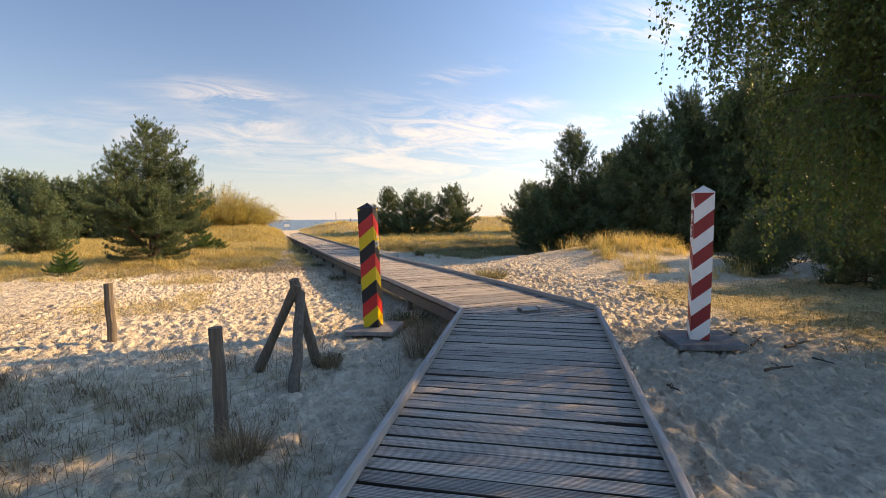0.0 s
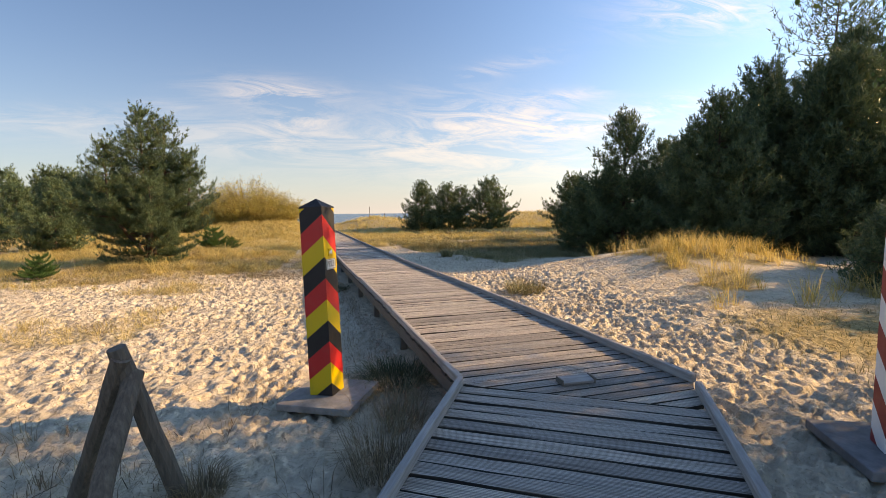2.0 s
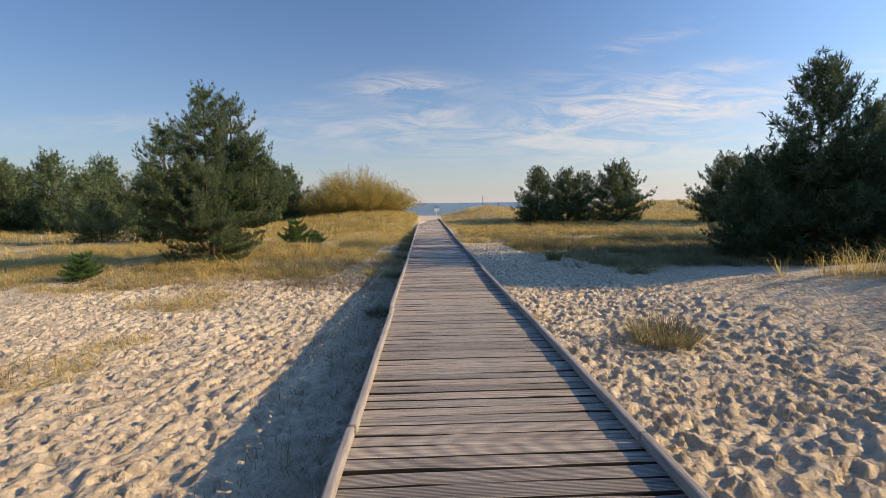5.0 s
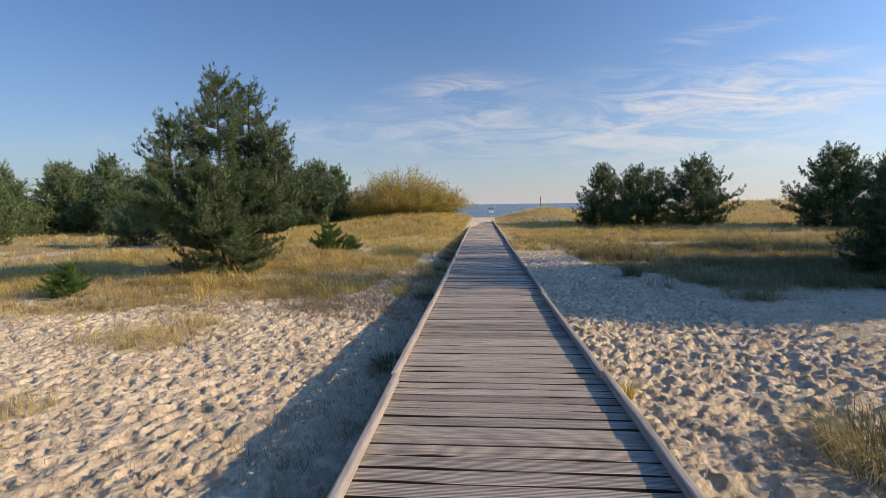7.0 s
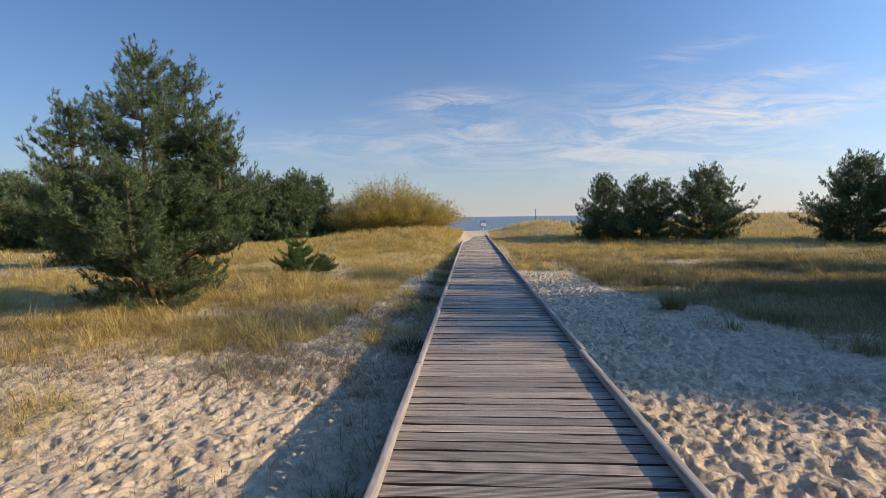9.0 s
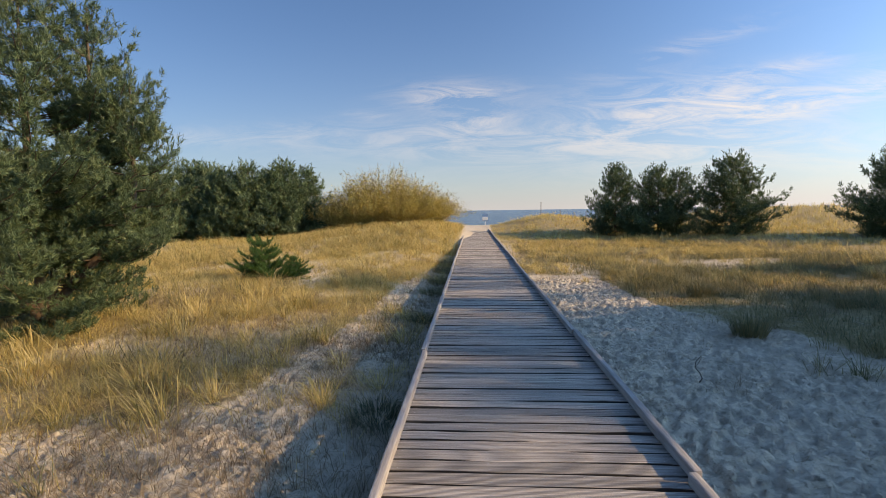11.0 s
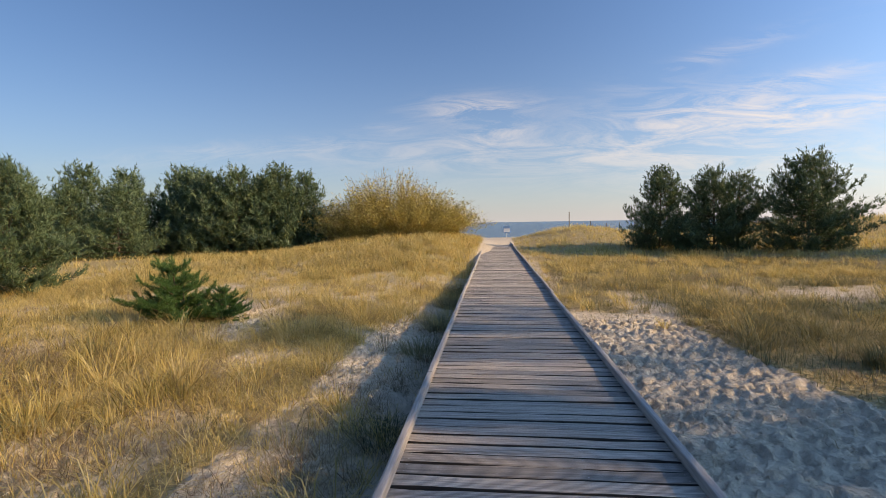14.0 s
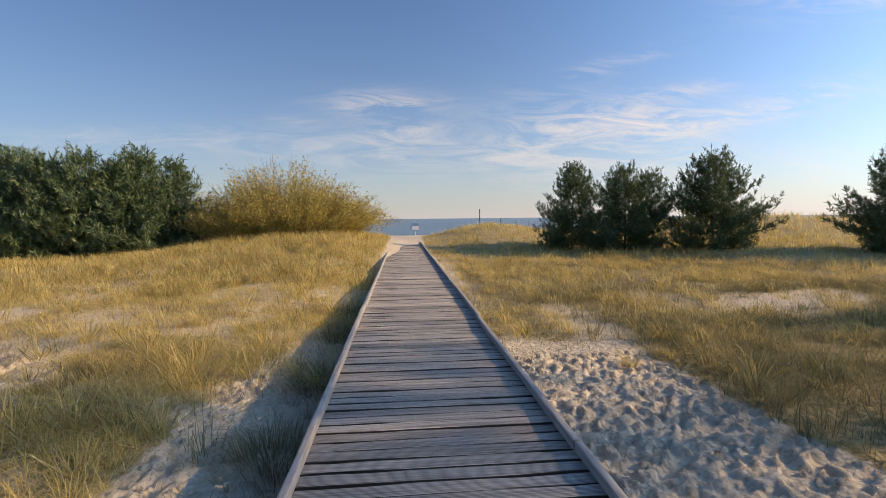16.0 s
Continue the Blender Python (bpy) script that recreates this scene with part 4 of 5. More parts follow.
P_X, P_Y, P_Z = 6.0, 4.87, 0.285
slab("base_slab", "dark grey stone slab lying on sand", 0.92, 0.86, 0.08, M_SLAB_DARK, P_X + 0.08, P_Y + 0.02, P_Z, -28)
polish = border_post("border_post", "square post striped red and white on a dark slab", W_POST, 2.11, 0.11, 0.222, 0.215, (M_WHITE, M_CRIMSON), 0.115, (1, 0), M_WHITE)
polish.matrix_basis = pose(P_X, P_Y, P_Z, 0.3, 0.4, -40)
arms = plate("crest_plate", 0.15, 0.25, M_CRIMSON, polish, on_face(3, W_POST, 1.75), "red plate with a white crest")
bm = bmesh.new()
for sx in (-1, 1):
    vs = [bm.verts.new((sx * px, py, 0.0045)) for px, py in ((0.004, 0.035), (0.02, 0.02), (0.05, 0.085), (0.058, 0.03), (0.04, -0.01), (0.022, -0.03), (0.03, -0.05), (0.004, -0.06))]
    bm.faces.new(vs if sx < 0 else vs[::-1])
part("crest", bm, M_WHITE, arms, "plain white crest shape")
part("crest_head", box_bm(0.016, 0.045, 0.003, (0, 0.045, 0.004), 0.001), M_WHITE, arms)
lettering("POLSKA", 0.038, M_WHITE, arms, pose(0, -0.095, 0.0034), "word")
pnum = plate("number_plate", 0.15, 0.085, M_CRIMSON, polish, on_face(3, W_POST, 1.52), "red number plate")
lettering("923", 0.065, M_WHITE, pnum, pose(0, 0, 0.0034), "number")

# ---------------------------------------------------------------- fence and tripod of poles


def pole(name, a, b, ra, rb, seed, parent=None, label=""):
    r = np.random.default_rng(seed)
    t = np.linspace(0, 1, 8)
    A, B = np.array(a, float), np.array(b, float)
    P = A + (B - A) * t[:, None] + r.normal(size=(8, 3)) * 0.006 * np.sin(t * 3.14)[:, None]
    R = ra + (rb - ra) * t + r.normal(size=8) * 0.002
    v, f = tube(P, R, 10)
    ends = [list(range(10))[::-1], list(range(len(v) - 10, len(v)))]
    me = bpy.data.meshes.new(name)
    me.from_pydata(v.tolist(), [], f.tolist() + ends)
    me.materials.append(M_POST)
    ob = new(name, me)
    ob.parent = parent
    return tagged(ob, label)


TRI = (0.47, 5.86)
tripod = new("pole_tripod")
tripod.location = (TRI[0], TRI[1], gz(*TRI))
tagged(tripod, "three weathered wooden poles leaning together as a fence end", "fence brace")
pole("pole", (0.30, 0.22, -0.25), (-0.03, 0.0, 1.14), 0.065, 0.058, 1, tripod)
pole("pole", (-0.52, 0.42, -0.2), (0.0, -0.02, 1.08), 0.06, 0.055, 2, tripod)
pole("pole", (-0.14, -0.75, -0.2), (0.05, 0.04, 0.97), 0.062, 0.058, 3, tripod)

p1 = (-0.33, 4.48)
tagged(pole("fence_post", (p1[0] + 0.03, p1[1], gz(*p1) - 0.3), (*p1, gz(*p1) + 0.95), 0.062, 0.056, 4), "short weathered round fence post in sand", "fence post", "fence posts")
p2 = (-2.12, 8.8)
tagged(pole("fence_post", (*p2, gz(*p2) - 0.3), (p2[0] - 0.02, p2[1], gz(*p2) + 0.92), 0.07, 0.065, 5), "short weathered round fence post in sand", "fence post", "fence posts")


def wire_fence(a, b, seed):
    """Sagging square-mesh wire between two places."""
    r = np.random.default_rng(seed)
    pieces = []
    A, B = np.array(a, float), np.array(b, float)
    n = max(4, int(np.linalg.norm(B - A) / 0.16))
    for level in (0.08, 0.26, 0.42, 0.60):
        t = np.linspace(0, 1, n + 1)
        P = A + (B - A) * t[:, None]
        z = ground_z(P[:, 0], P[:, 1]) + level - 0.10 * np.sin(t * 3.14) * level + r.normal(size=n + 1) * 0.018
        pieces.append(tube(np.column_stack([P[:, :2] + r.normal(size=(n + 1, 2)) * 0.015, z]), np.full(n + 1, 0.0017), 3))
    for k in range(n + 1):
        p = A + (B - A) * k / n
        z0 = gz(p[0], p[1])
        q = np.linspace(0, 1, 4)
        P = np.column_stack([p[0] + r.normal(size=4) * 0.018, p[1] + r.normal(size=4) * 0.018, z0 + 0.02 + q * 0.58 * (1 - 0.12 * math.sin(3.14 * k / n))])
        pieces.append(tube(P, np.full(4, 0.0015), 3))
    v, f = join(pieces)
    ob = new("wire_fence", mesh_np("wire_fence", v, f, [M_WIRE]))
    return tagged(ob, "sagging rusty square-mesh fence wire", "wire fence")


wire_fence((-0.33, 4.48), (-3.2, 2.6), 1)
wire_fence((0.3, 5.3), (-0.33, 4.48), 2)
wire_fence((-2.1, 8.75), (-5.5, 8.9), 4)

# ---------------------------------------------------------------- far fence posts and beach sign
for k, (x, y, h) in enumerate(((10.8, 66, 1.9), (13.0, 67, 1.3), (14.6, 67.5, 1.2), (16.0, 68, 1.3), (17.4, 68, 1.1))):
    tagged(pole("fence_post", (x, y, gz(x, y) - 0.3), (x, y, gz(x, y) + h), 0.045, 0.04, 20 + k), "thin dark post on a far dune", "fence post", "posts on the far dune")
sign = new("beach_sign")
sign.location = (5.3, 82, gz(5.3, 82))
tagged(sign, "small pale blue sign board on a post above the beach", "sign")
part("post", box_bm(0.09, 0.09, 1.9, (0, 0, 0.75), 0.01), M_PLATE, sign)
part("board", box_bm(0.95, 0.06, 0.95, (0, -0.06, 1.75), 0.02), M_BLUE, sign, "pale blue board")
part("panel", box_bm(0.8, 0.02, 0.5, (0, -0.105, 1.62), 0.005), M_PLATE, sign)

# ---------------------------------------------------------------- grass and low plants


def scatter_grass(name, label, mat, count, box, keep, blades_per, h, w, tuft, seed, lean=(0.2, 0.9)):
    r = np.random.default_rng(seed)
    x, y = r.uniform(box[0], box[1], count), r.uniform(box[2], box[3], count)
    ok = r.uniform(size=count) < keep(x, y)
    ok &= ~((x > DECK_L - 0.16) & (x < DECK_R + 0.16) & (y > 5.5) & (y < DECK_END + 0.3))
    s = (x - KINK_L[0]) * DIR1.x + (y - KINK_L[1]) * DIR1.y
    p = (x - KINK_L[0]) * PERP1.x + (y - KINK_L[1]) * PERP1.y
    ok &= ~((s < 0.6) & (p > -0.18) & (p < WIDTH1 + 0.2))
    x, y = x[ok], y[ok]
    size = r.uniform(0.5, 1.2, len(x)) * (0.6 + 0.8 * fbm(x * 0.35, y * 0.35, 77))
    n = len(x) * blades_per
    out = r.uniform(0, 6.283, n)
    rad = np.abs(r.normal(size=n)) * tuft * np.repeat(size, blades_per)
    X = np.repeat(x, blades_per) + np.cos(out) * rad
    Y = np.repeat(y, blades_per) + np.sin(out) * rad
    inside = (X > DECK_L - 0.13) & (X < DECK_R + 0.13) & (Y > 5.6) & (Y < DECK_END)
    H = np.repeat(size, blades_per) * r.uniform(h[0], h[1], n)
    keep_in = ~inside
    X, Y, H, out = X[keep_in], Y[keep_in], H[keep_in], out[keep_in]
    n = len(X)
    pos = np.stack([X, Y, ground_z(X, Y) - 0.03], 1)
    # blades fan out of their tuft, and a light sea wind bends a third of them one way
    head = np.where(r.uniform(size=n) < 0.30, r.normal(2.6, 0.7, n), out + r.normal(size=n) * 0.5)
    V, F = blades(pos, head, H, r.uniform(lean[0], lean[1], n), r.uniform(w[0], w[1], n), r)
    ob = new(name, mesh_np(name, V, F, [mat]))
    return tagged(ob, label, "grass", kind="stuff")


def scatter_fill(name, label, mat, count, box, keep, h, w, seed):
    """Matted short grass: thin single blades lying at all slants."""
    r = np.random.default_rng(seed)
    x, y = r.uniform(box[0], box[1], count), r.uniform(box[2], box[3], count)
    ok = (r.uniform(size=count) < keep(x, y)) & ~((x > DECK_L - 0.2) & (x < DECK_R + 0.2))
    x, y = x[ok], y[ok]
    n = len(x)
    a = np.where(r.uniform(size=n) < 0.4, r.normal(2.6, 0.8, n), r.uniform(0, 6.283, n))
    H, L = r.uniform(h[0], h[1], n), r.uniform(0.0, 1.0, n)
    W = r.uniform(w[0], w[1], n)
    P = np.stack([x, y, ground_z(x, y) - 0.01], 1)
    S = np.stack([-np.sin(a), np.cos(a), np.zeros(n)], 1) * W[:, None]
    T = np.stack([np.cos(a) * H * L * 1.6, np.sin(a) * H * L * 1.6, H * (1.05 - 0.75 * L)], 1)
    V = np.stack([P - S, P + S, P + T], 1).reshape(-1, 3)
    return tagged(new(name, mesh_np(name, V, np.arange(3 * n).reshape(-1, 3), [mat])), label, "grass", kind="stuff")


def clumps(x, y, s=0.6, seed=51):
    return step(0.38, 0.58, fbm(x * s, y * s, seed))


def keep_left(x, y):
    return cover(x, y) ** 1.3 * (0.32 + 0.68 * clumps(x, y))


def keep_right(x, y):
    return cover(x, y) ** 1.6 * (0.25 + 0.75 * clumps(x, y, 0.5, 53))


scatter_grass("dune_grass", "dry golden dune grass", M_GRASS, 6600, (-12, 2.75, 9.5, 37), keep_left, 30, (0.14, 0.44), (0.003, 0.007), 0.10, 101, (0.4, 2.3))
scatter_grass("green_grass", "olive green grass tufts among dry grass", M_GREY, 1100, (-11, 2.6, 14, 40), lambda x, y: cover(x, y) * clumps(x, y, 0.35, 87), 30, (0.2, 0.5), (0.004, 0.008), 0.10, 141, (0.4, 1.8))
scatter_grass("withered_grass", "withered brown grass tufts among dry grass", M_WEED, 1500, (-11, 2.6, 12, 40), lambda x, y: cover(x, y) * clumps(x, y, 0.4, 97), 26, (0.12, 0.36), (0.004, 0.008), 0.13, 142, (0.6, 2.2))
scatter_grass("withered_grass", "withered brown grass tufts on dunes", M_WEED, 1200, (5.2, 20, 20, 46), lambda x, y: cover(x, y) * clumps(x, y, 0.4, 99), 22, (0.12, 0.34), (0.005, 0.010), 0.14, 143, (0.6, 2.2))
scatter_fill("matted_grass", "matted short dry grass between tufts", M_GRASS, 230000, (-11, 2.7, 12, 40), lambda x, y: cover(x, y) ** 1.2, (0.05, 0.24), (0.0025, 0.0055), 131)
scatter_grass("grass_tussocks", "full golden grass tussocks on a bank", M_GRASS, 1500, (-10, 2.6, 19, 48), lambda x, y: cover(x, y) * clumps(x, y, 0.8, 171), 52, (0.24, 0.62), (0.006, 0.012), 0.13, 161, (0.5, 2.4))
scatter_grass("grass_tussocks", "full golden grass tussocks on dunes", M_GRASS, 900, (5.2, 18, 28, 46), lambda x, y: cover(x, y) * clumps(x, y, 0.8, 173), 46, (0.22, 0.52), (0.007, 0.013), 0.13, 162, (0.5, 2.4))
scatter_grass("dead_weeds", "brown litter and dead weeds on trodden sand", M_WEED, 3400, (-5.5, 2.5, 18.0, 26.0), lambda x, y: 0.35 + 0.65 * clumps(x, y, 0.9, 67), 18, (0.04, 0.2), (0.003, 0.007), 0.16, 151, (0.8, 2.6))
scatter_fill("matted_grass", "matted short dry grass on dunes", M_GREY, 150000, (5.1, 18, 19, 44), lambda x, y: cover(x, y) ** 1.2, (0.05, 0.22), (0.003, 0.006), 132)
scatter_fill("matted_weeds", "matted dead weeds in the shade", M_WEED, 38000, (-6, 2.6, 0.5, 8.2), lambda x, y: cover(x, y) * (0.2 + 0.8 * clumps(x, y, 1.1, 61)), (0.03, 0.16), (0.002, 0.004), 133)
scatter_grass("dune_grass", "dry golden dune grass on a bank", M_GRASS, 4600, (-14, 2.8, 36, 60), keep_left, 15, (0.25, 0.65), (0.009, 0.016), 0.13, 102, (0.4, 1.6))
scatter_grass("dune_grass", "dry golden dune grass in a wide meadow", M_GRASS, 4200, (-46, -10, 10, 50), keep_left, 9, (0.25, 0.62), (0.016, 0.030), 0.18, 103, (0.4, 1.6))
scatter_grass("dune_grass", "dry golden dune grass on dunes", M_GRASS, 4600, (5.0, 30, 31.5, 62), keep_right, 15, (0.2, 0.52), (0.009, 0.016), 0.12, 104, (0.4, 1.6))
scatter_grass("marram_grass", "grey-green marram grass in tufts", M_GREY, 5200, (6.8, 24, 19, 36), lambda x, y: cover(x, y) * (0.15 + 0.85 * clumps(x, y, 0.45, 53)), 27, (0.2, 0.58), (0.005, 0.010), 0.11, 105, (0.4, 1.9))
scatter_grass("dune_grass", "tall golden grass on a sandy mound", M_GRASS, 1500, (8.5, 18, 9, 18.5), lambda x, y: cover(x, y) ** 1.4 * (0.3 + 0.7 * clumps(x, y)), 28, (0.3, 0.85), (0.006, 0.012), 0.10, 106, (0.25, 1.3))
scatter_grass("dune_grass", "dry golden dune grass beyond the pines", M_GRASS, 4500, (8, 60, 45, 75), cover, 7, (0.3, 0.65), (0.02, 0.035), 0.3, 107, (0.3, 1.2))
scatter_grass("dead_weeds", "sparse dead brown weeds on sand", M_WEED, 5200, (-6, 2.7, 0.5, 7.8), lambda x, y: (cover(x, y) * 1.1 + 0.03) * (0.25 + 0.75 * clumps(x, y, 1.1, 61)), 16, (0.06, 0.26), (0.004, 0.008), 0.10, 108, (0.4, 1.7))
scatter_grass("marram_grass", "sparse grass under birch trees", M_GREY, 2400, (6.5, 14, 0, 11), lambda x, y: cover(x, y) * 0.8, 12, (0.06, 0.24), (0.004, 0.008), 0.15, 109, (0.4, 1.6))
scatter_grass("dead_weeds", "small dry tufts along the walkway edge", M_WEED, 900, (1.6, 2.8, 7, 34), lambda x, y: 0.25 + 0.5 * step(1.9, 2.7, x), 14, (0.06, 0.25), (0.003, 0.006), 0.11, 110, (0.4, 1.6))
scatter_grass("dead_weeds", "thin dry weeds scattered on open sand", M_WEED, 3600, (-7, 2.7, 7.5, 20), lambda x, y: 0.12 + 0.8 * step(0.55, 0.7, fbm(x * 0.7, y * 0.7, 31)), 10, (0.03, 0.14), (0.003, 0.006), 0.13, 111, (0.5, 1.9))
scatter_grass("dead_weeds", "thin dry weeds scattered on trodden sand", M_WEED, 1100, (5.1, 12, 6, 26), lambda x, y: 0.04 + 0.7 * step(0.58, 0.72, fbm(x * 0.6, y * 0.6, 33)), 10, (0.04, 0.18), (0.003, 0.006), 0.13, 112, (0.5, 1.9))


def straws(count, box, seed):
    """Bleached bits of straw lying loose on the sand."""
    r = np.random.default_rng(seed)
    x, y, a = r.uniform(box[0], box[1], count), r.uniform(box[2], box[3], count), r.uniform(0, 6.283, count)
    ok = ~((x > DECK_L - 0.3) & (x < DECK_R + 0.3))
    x, y, a = x[ok], y[ok], a[ok]
    pieces = []
    for k in range(len(x)):
        t = np.linspace(-1, 1, 4)
        L, c = r.uniform(0.04, 0.13), r.normal() * 0.03
        X = x[k] + np.cos(a[k]) * t * L - np.sin(a[k]) * t * t * c
        Y = y[k] + np.sin(a[k]) * t * L + np.cos(a[k]) * t * t * c
        pieces.append(tube(np.stack([X, Y, ground_z(X, Y) + 0.035], 1), np.full(4, 0.0028), 3))
    v, f = join(pieces)
    return tagged(new("straw", mesh_np("straw", v, f, [M_STRAW])), "bleached straw lying loose on sand", "straw", kind="stuff")


straws(900, (-1.5, 12, 7, 30), 5)


def tuft_thing(name, label, category, x, y, mat, stems, h, spread_r, w, seed, lean=(0.2, 0.8), dead=False):
    r = np.random.default_rng(seed)
    root_z = gz(x, y)
    a, q = r.uniform(0, 6.283, stems), np.sqrt(r.uniform(size=stems)) * spread_r * 0.35
    pos = np.stack([np.cos(a) * q, np.sin(a) * q, np.full(stems, -0.03)], 1)
    V, F = blades(pos, a + r.normal(size=stems) * 0.5, r.uniform(0.45, 1.0, stems) * h, r.uniform(lean[0], lean[1], stems), np.full(stems, w), r)
    ob = new(name, mesh_np(name, V, F, [mat]))
    ob.location = (x, y, root_z)
    return tagged(ob, label, category)


tuft_thing("broom_bush", "wiry dark green broom bush sprawling beside the walkway", "bush", 2.58, 7.80, M_BROOM, 900, 0.36, 0.95, 0.006, 1, (0.5, 2.3))
tuft_thing("dry_bush", "wiry grey-brown bush beside a slab", "bush", 2.42, 6.75, M_WEED, 420, 0.50, 0.6, 0.004, 2, (0.3, 1.3))
tuft_thing("dry_bush", "leafless brown wiry bush beside the kerb", "bush", 2.1, 5.95, M_WEED, 420, 0.62, 0.7, 0.004, 3, (0.3, 1.2))
tuft_thing("dry_bush", "leafless brown wiry bush on sand", "bush", 1.25, 4.15, M_WEED, 150, 0.38, 0.4, 0.004, 4, (0.3, 1.3))
tuft_thing("dry_bush", "withered brown grass clump at a fence post", "bush", -0.15, 4.0, M_WEED, 420, 0.35, 0.5, 0.005, 5, (0.3, 1.3))
tuft_thing("dry_bush", "withered brown grass clump at leaning poles", "bush", 0.85, 6.0, M_WEED, 420, 0.30, 0.4, 0.005, 6, (0.3, 1.3))
tuft_thing("dry_bush", "dry twiggy bush on sunlit sand", "bush", -2.9, 6.9, M_WEED, 240, 0.3, 0.5, 0.005, 7, (0.4, 1.3))
tuft_thing("yellow_weed", "small yellowish weed at the kerb", "weed", 5.25, 15.1, M_WILLOW, 70, 0.3, 0.25, 0.008, 8)
tuft_thing("yellow_weed", "small yellowish weed growing in sand", "weed", 5.35, 14.6, M_WILLOW, 90, 0.26, 0.25, 0.010, 9)
tuft_thing("broom_bush", "dark green sprawling broom tuft at the kerb", "bush", 2.55, 15.5, M_BROOM, 420, 0.30, 0.75, 0.005, 10, (0.4, 2.2))
tuft_thing("broom_bush", "dark green sprawling broom tuft at the kerb", "bush", 2.5, 20.0, M_BROOM, 420, 0.30, 0.75, 0.005, 11, (0.4, 2.2))
tuft_thing("broom_bush", "dark green sprawling broom tuft at the kerb", "bush", 2.5, 24.3, M_BROOM, 420, 0.30, 0.75, 0.005, 12, (0.4, 2.2))
for k, (sx, sy) in enumerate(((2.45, 27.2), (2.55, 29.0), (2.5, 31.2), (2.6, 33.5))):
    tuft_thing("low_shrub", "grey-green low shrub sprawling at the kerb", "shrub", sx, sy, M_GREY, 420, 0.42, 0.9, 0.006, 13 + 10 * k, (0.3, 1.9))
tuft_thing("marram_tuft", "grey-green marram tuft on sand", "grass tuft", 7.03, 13.21, M_GREY, 700, 0.55, 1.3, 0.007, 14, (0.4, 1.9))
tuft_thing("marram_tuft", "grey-green marram tuft on sand", "grass tuft", 8.2, 23.5, M_GREY, 420, 0.6, 0.7, 0.008, 15, (0.3, 1.2))
tuft_thing("marram_tuft", "grey-green marram tuft on sand", "grass tuft", 9.0, 27.0, M_GREY, 420, 0.6, 0.7, 0.008, 16, (0.3, 1.2))

# ---------------------------------------------------------------- walkway
walkway = new("boardwalk")
tagged(walkway, "weathered grey grooved wooden boardwalk with low kerbs across sand", "boardwalk")


def board_mesh(length, seed, width=0.132, thick=0.034, ch=0.004):
    """A worn board along x with chamfered upper edges: it keeps its width in the middle and is eaten away towards the ends."""
    r = random.Random(seed)
    a = length / 2
    xs = [-a, -0.78 * a, -0.5 * a, -0.24 * a, 0.22 * a, 0.5 * a, 0.78 * a, a]
    v = []
    for k, x in enumerate(xs):
        worn = r.uniform(0.0, 0.005) if k in (3, 4) else r.uniform(0.002, 0.015)
        b0, b1 = width / 2 + 0.004 - worn, width / 2 + 0.004 - worn * r.uniform(0.3, 1.4)
        dz = r.uniform(-0.003, 0.002)
        v += [(x, y, z + dz) for y, z in ((-b0, -thick), (b1, -thick), (b1, -ch), (b1 - ch, 0), (-b0 + ch, 0), (-b0, -ch))]
    n = len(xs)
    faces = [(6 * i + k, 6 * i + (k + 1) % 6, 6 * i + 6 + (k + 1) % 6, 6 * i + 6 + k) for i in range(n - 1) for k in range(6)]
    # sides, underside and ends take the dark colour that paints in gap shade
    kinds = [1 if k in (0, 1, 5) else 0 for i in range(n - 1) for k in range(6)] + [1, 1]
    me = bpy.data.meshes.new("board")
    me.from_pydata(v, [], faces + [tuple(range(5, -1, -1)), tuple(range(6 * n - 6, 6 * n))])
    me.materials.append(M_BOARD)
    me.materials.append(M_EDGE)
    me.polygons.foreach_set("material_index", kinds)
    return me


r_deck = random.Random(5)
FULL = [board_mesh(2.05 + 0.012 * (k % 3), 300 + k) for k in range(14)]
far_v, far_f, far_k = [], [], []
screws = []


def lay(me, m):
    ob = new("board", me)
    ob.parent = walkway
    ob.matrix_basis = m


def screw_row(m, xs):
    for x in xs:
        for dy in (-0.038, 0.038):
            screws.append(m @ Vector((x + r_deck.uniform(-0.006, 0.006), dy, 0.0012)))


# first stretch, climbing towards the joint
tilt1 = math.degrees(math.atan(SLOPE1))
head1 = -math.degrees(math.atan2(DIR1.x, DIR1.y))
n1 = int(DECK1_BACK / PITCH)
for k in range(n1):
    s = (k + 0.5) * PITCH
    c = Vector((*KINK_L, 0)) - DIR1 * s + PERP1 * (WIDTH1 / 2)
    m = pose(c.x, c.y, deck_z1(s) + r_deck.uniform(-0.006, 0.004), tilt1 + r_deck.uniform(-1.3, 1.3), r_deck.uniform(-0.12, 0.12), head1 + r_deck.uniform(-0.25, 0.25))
    lay(r_deck.choice(FULL), m)
    screw_row(m, (-0.93, -0.30, 0.30, 0.93))

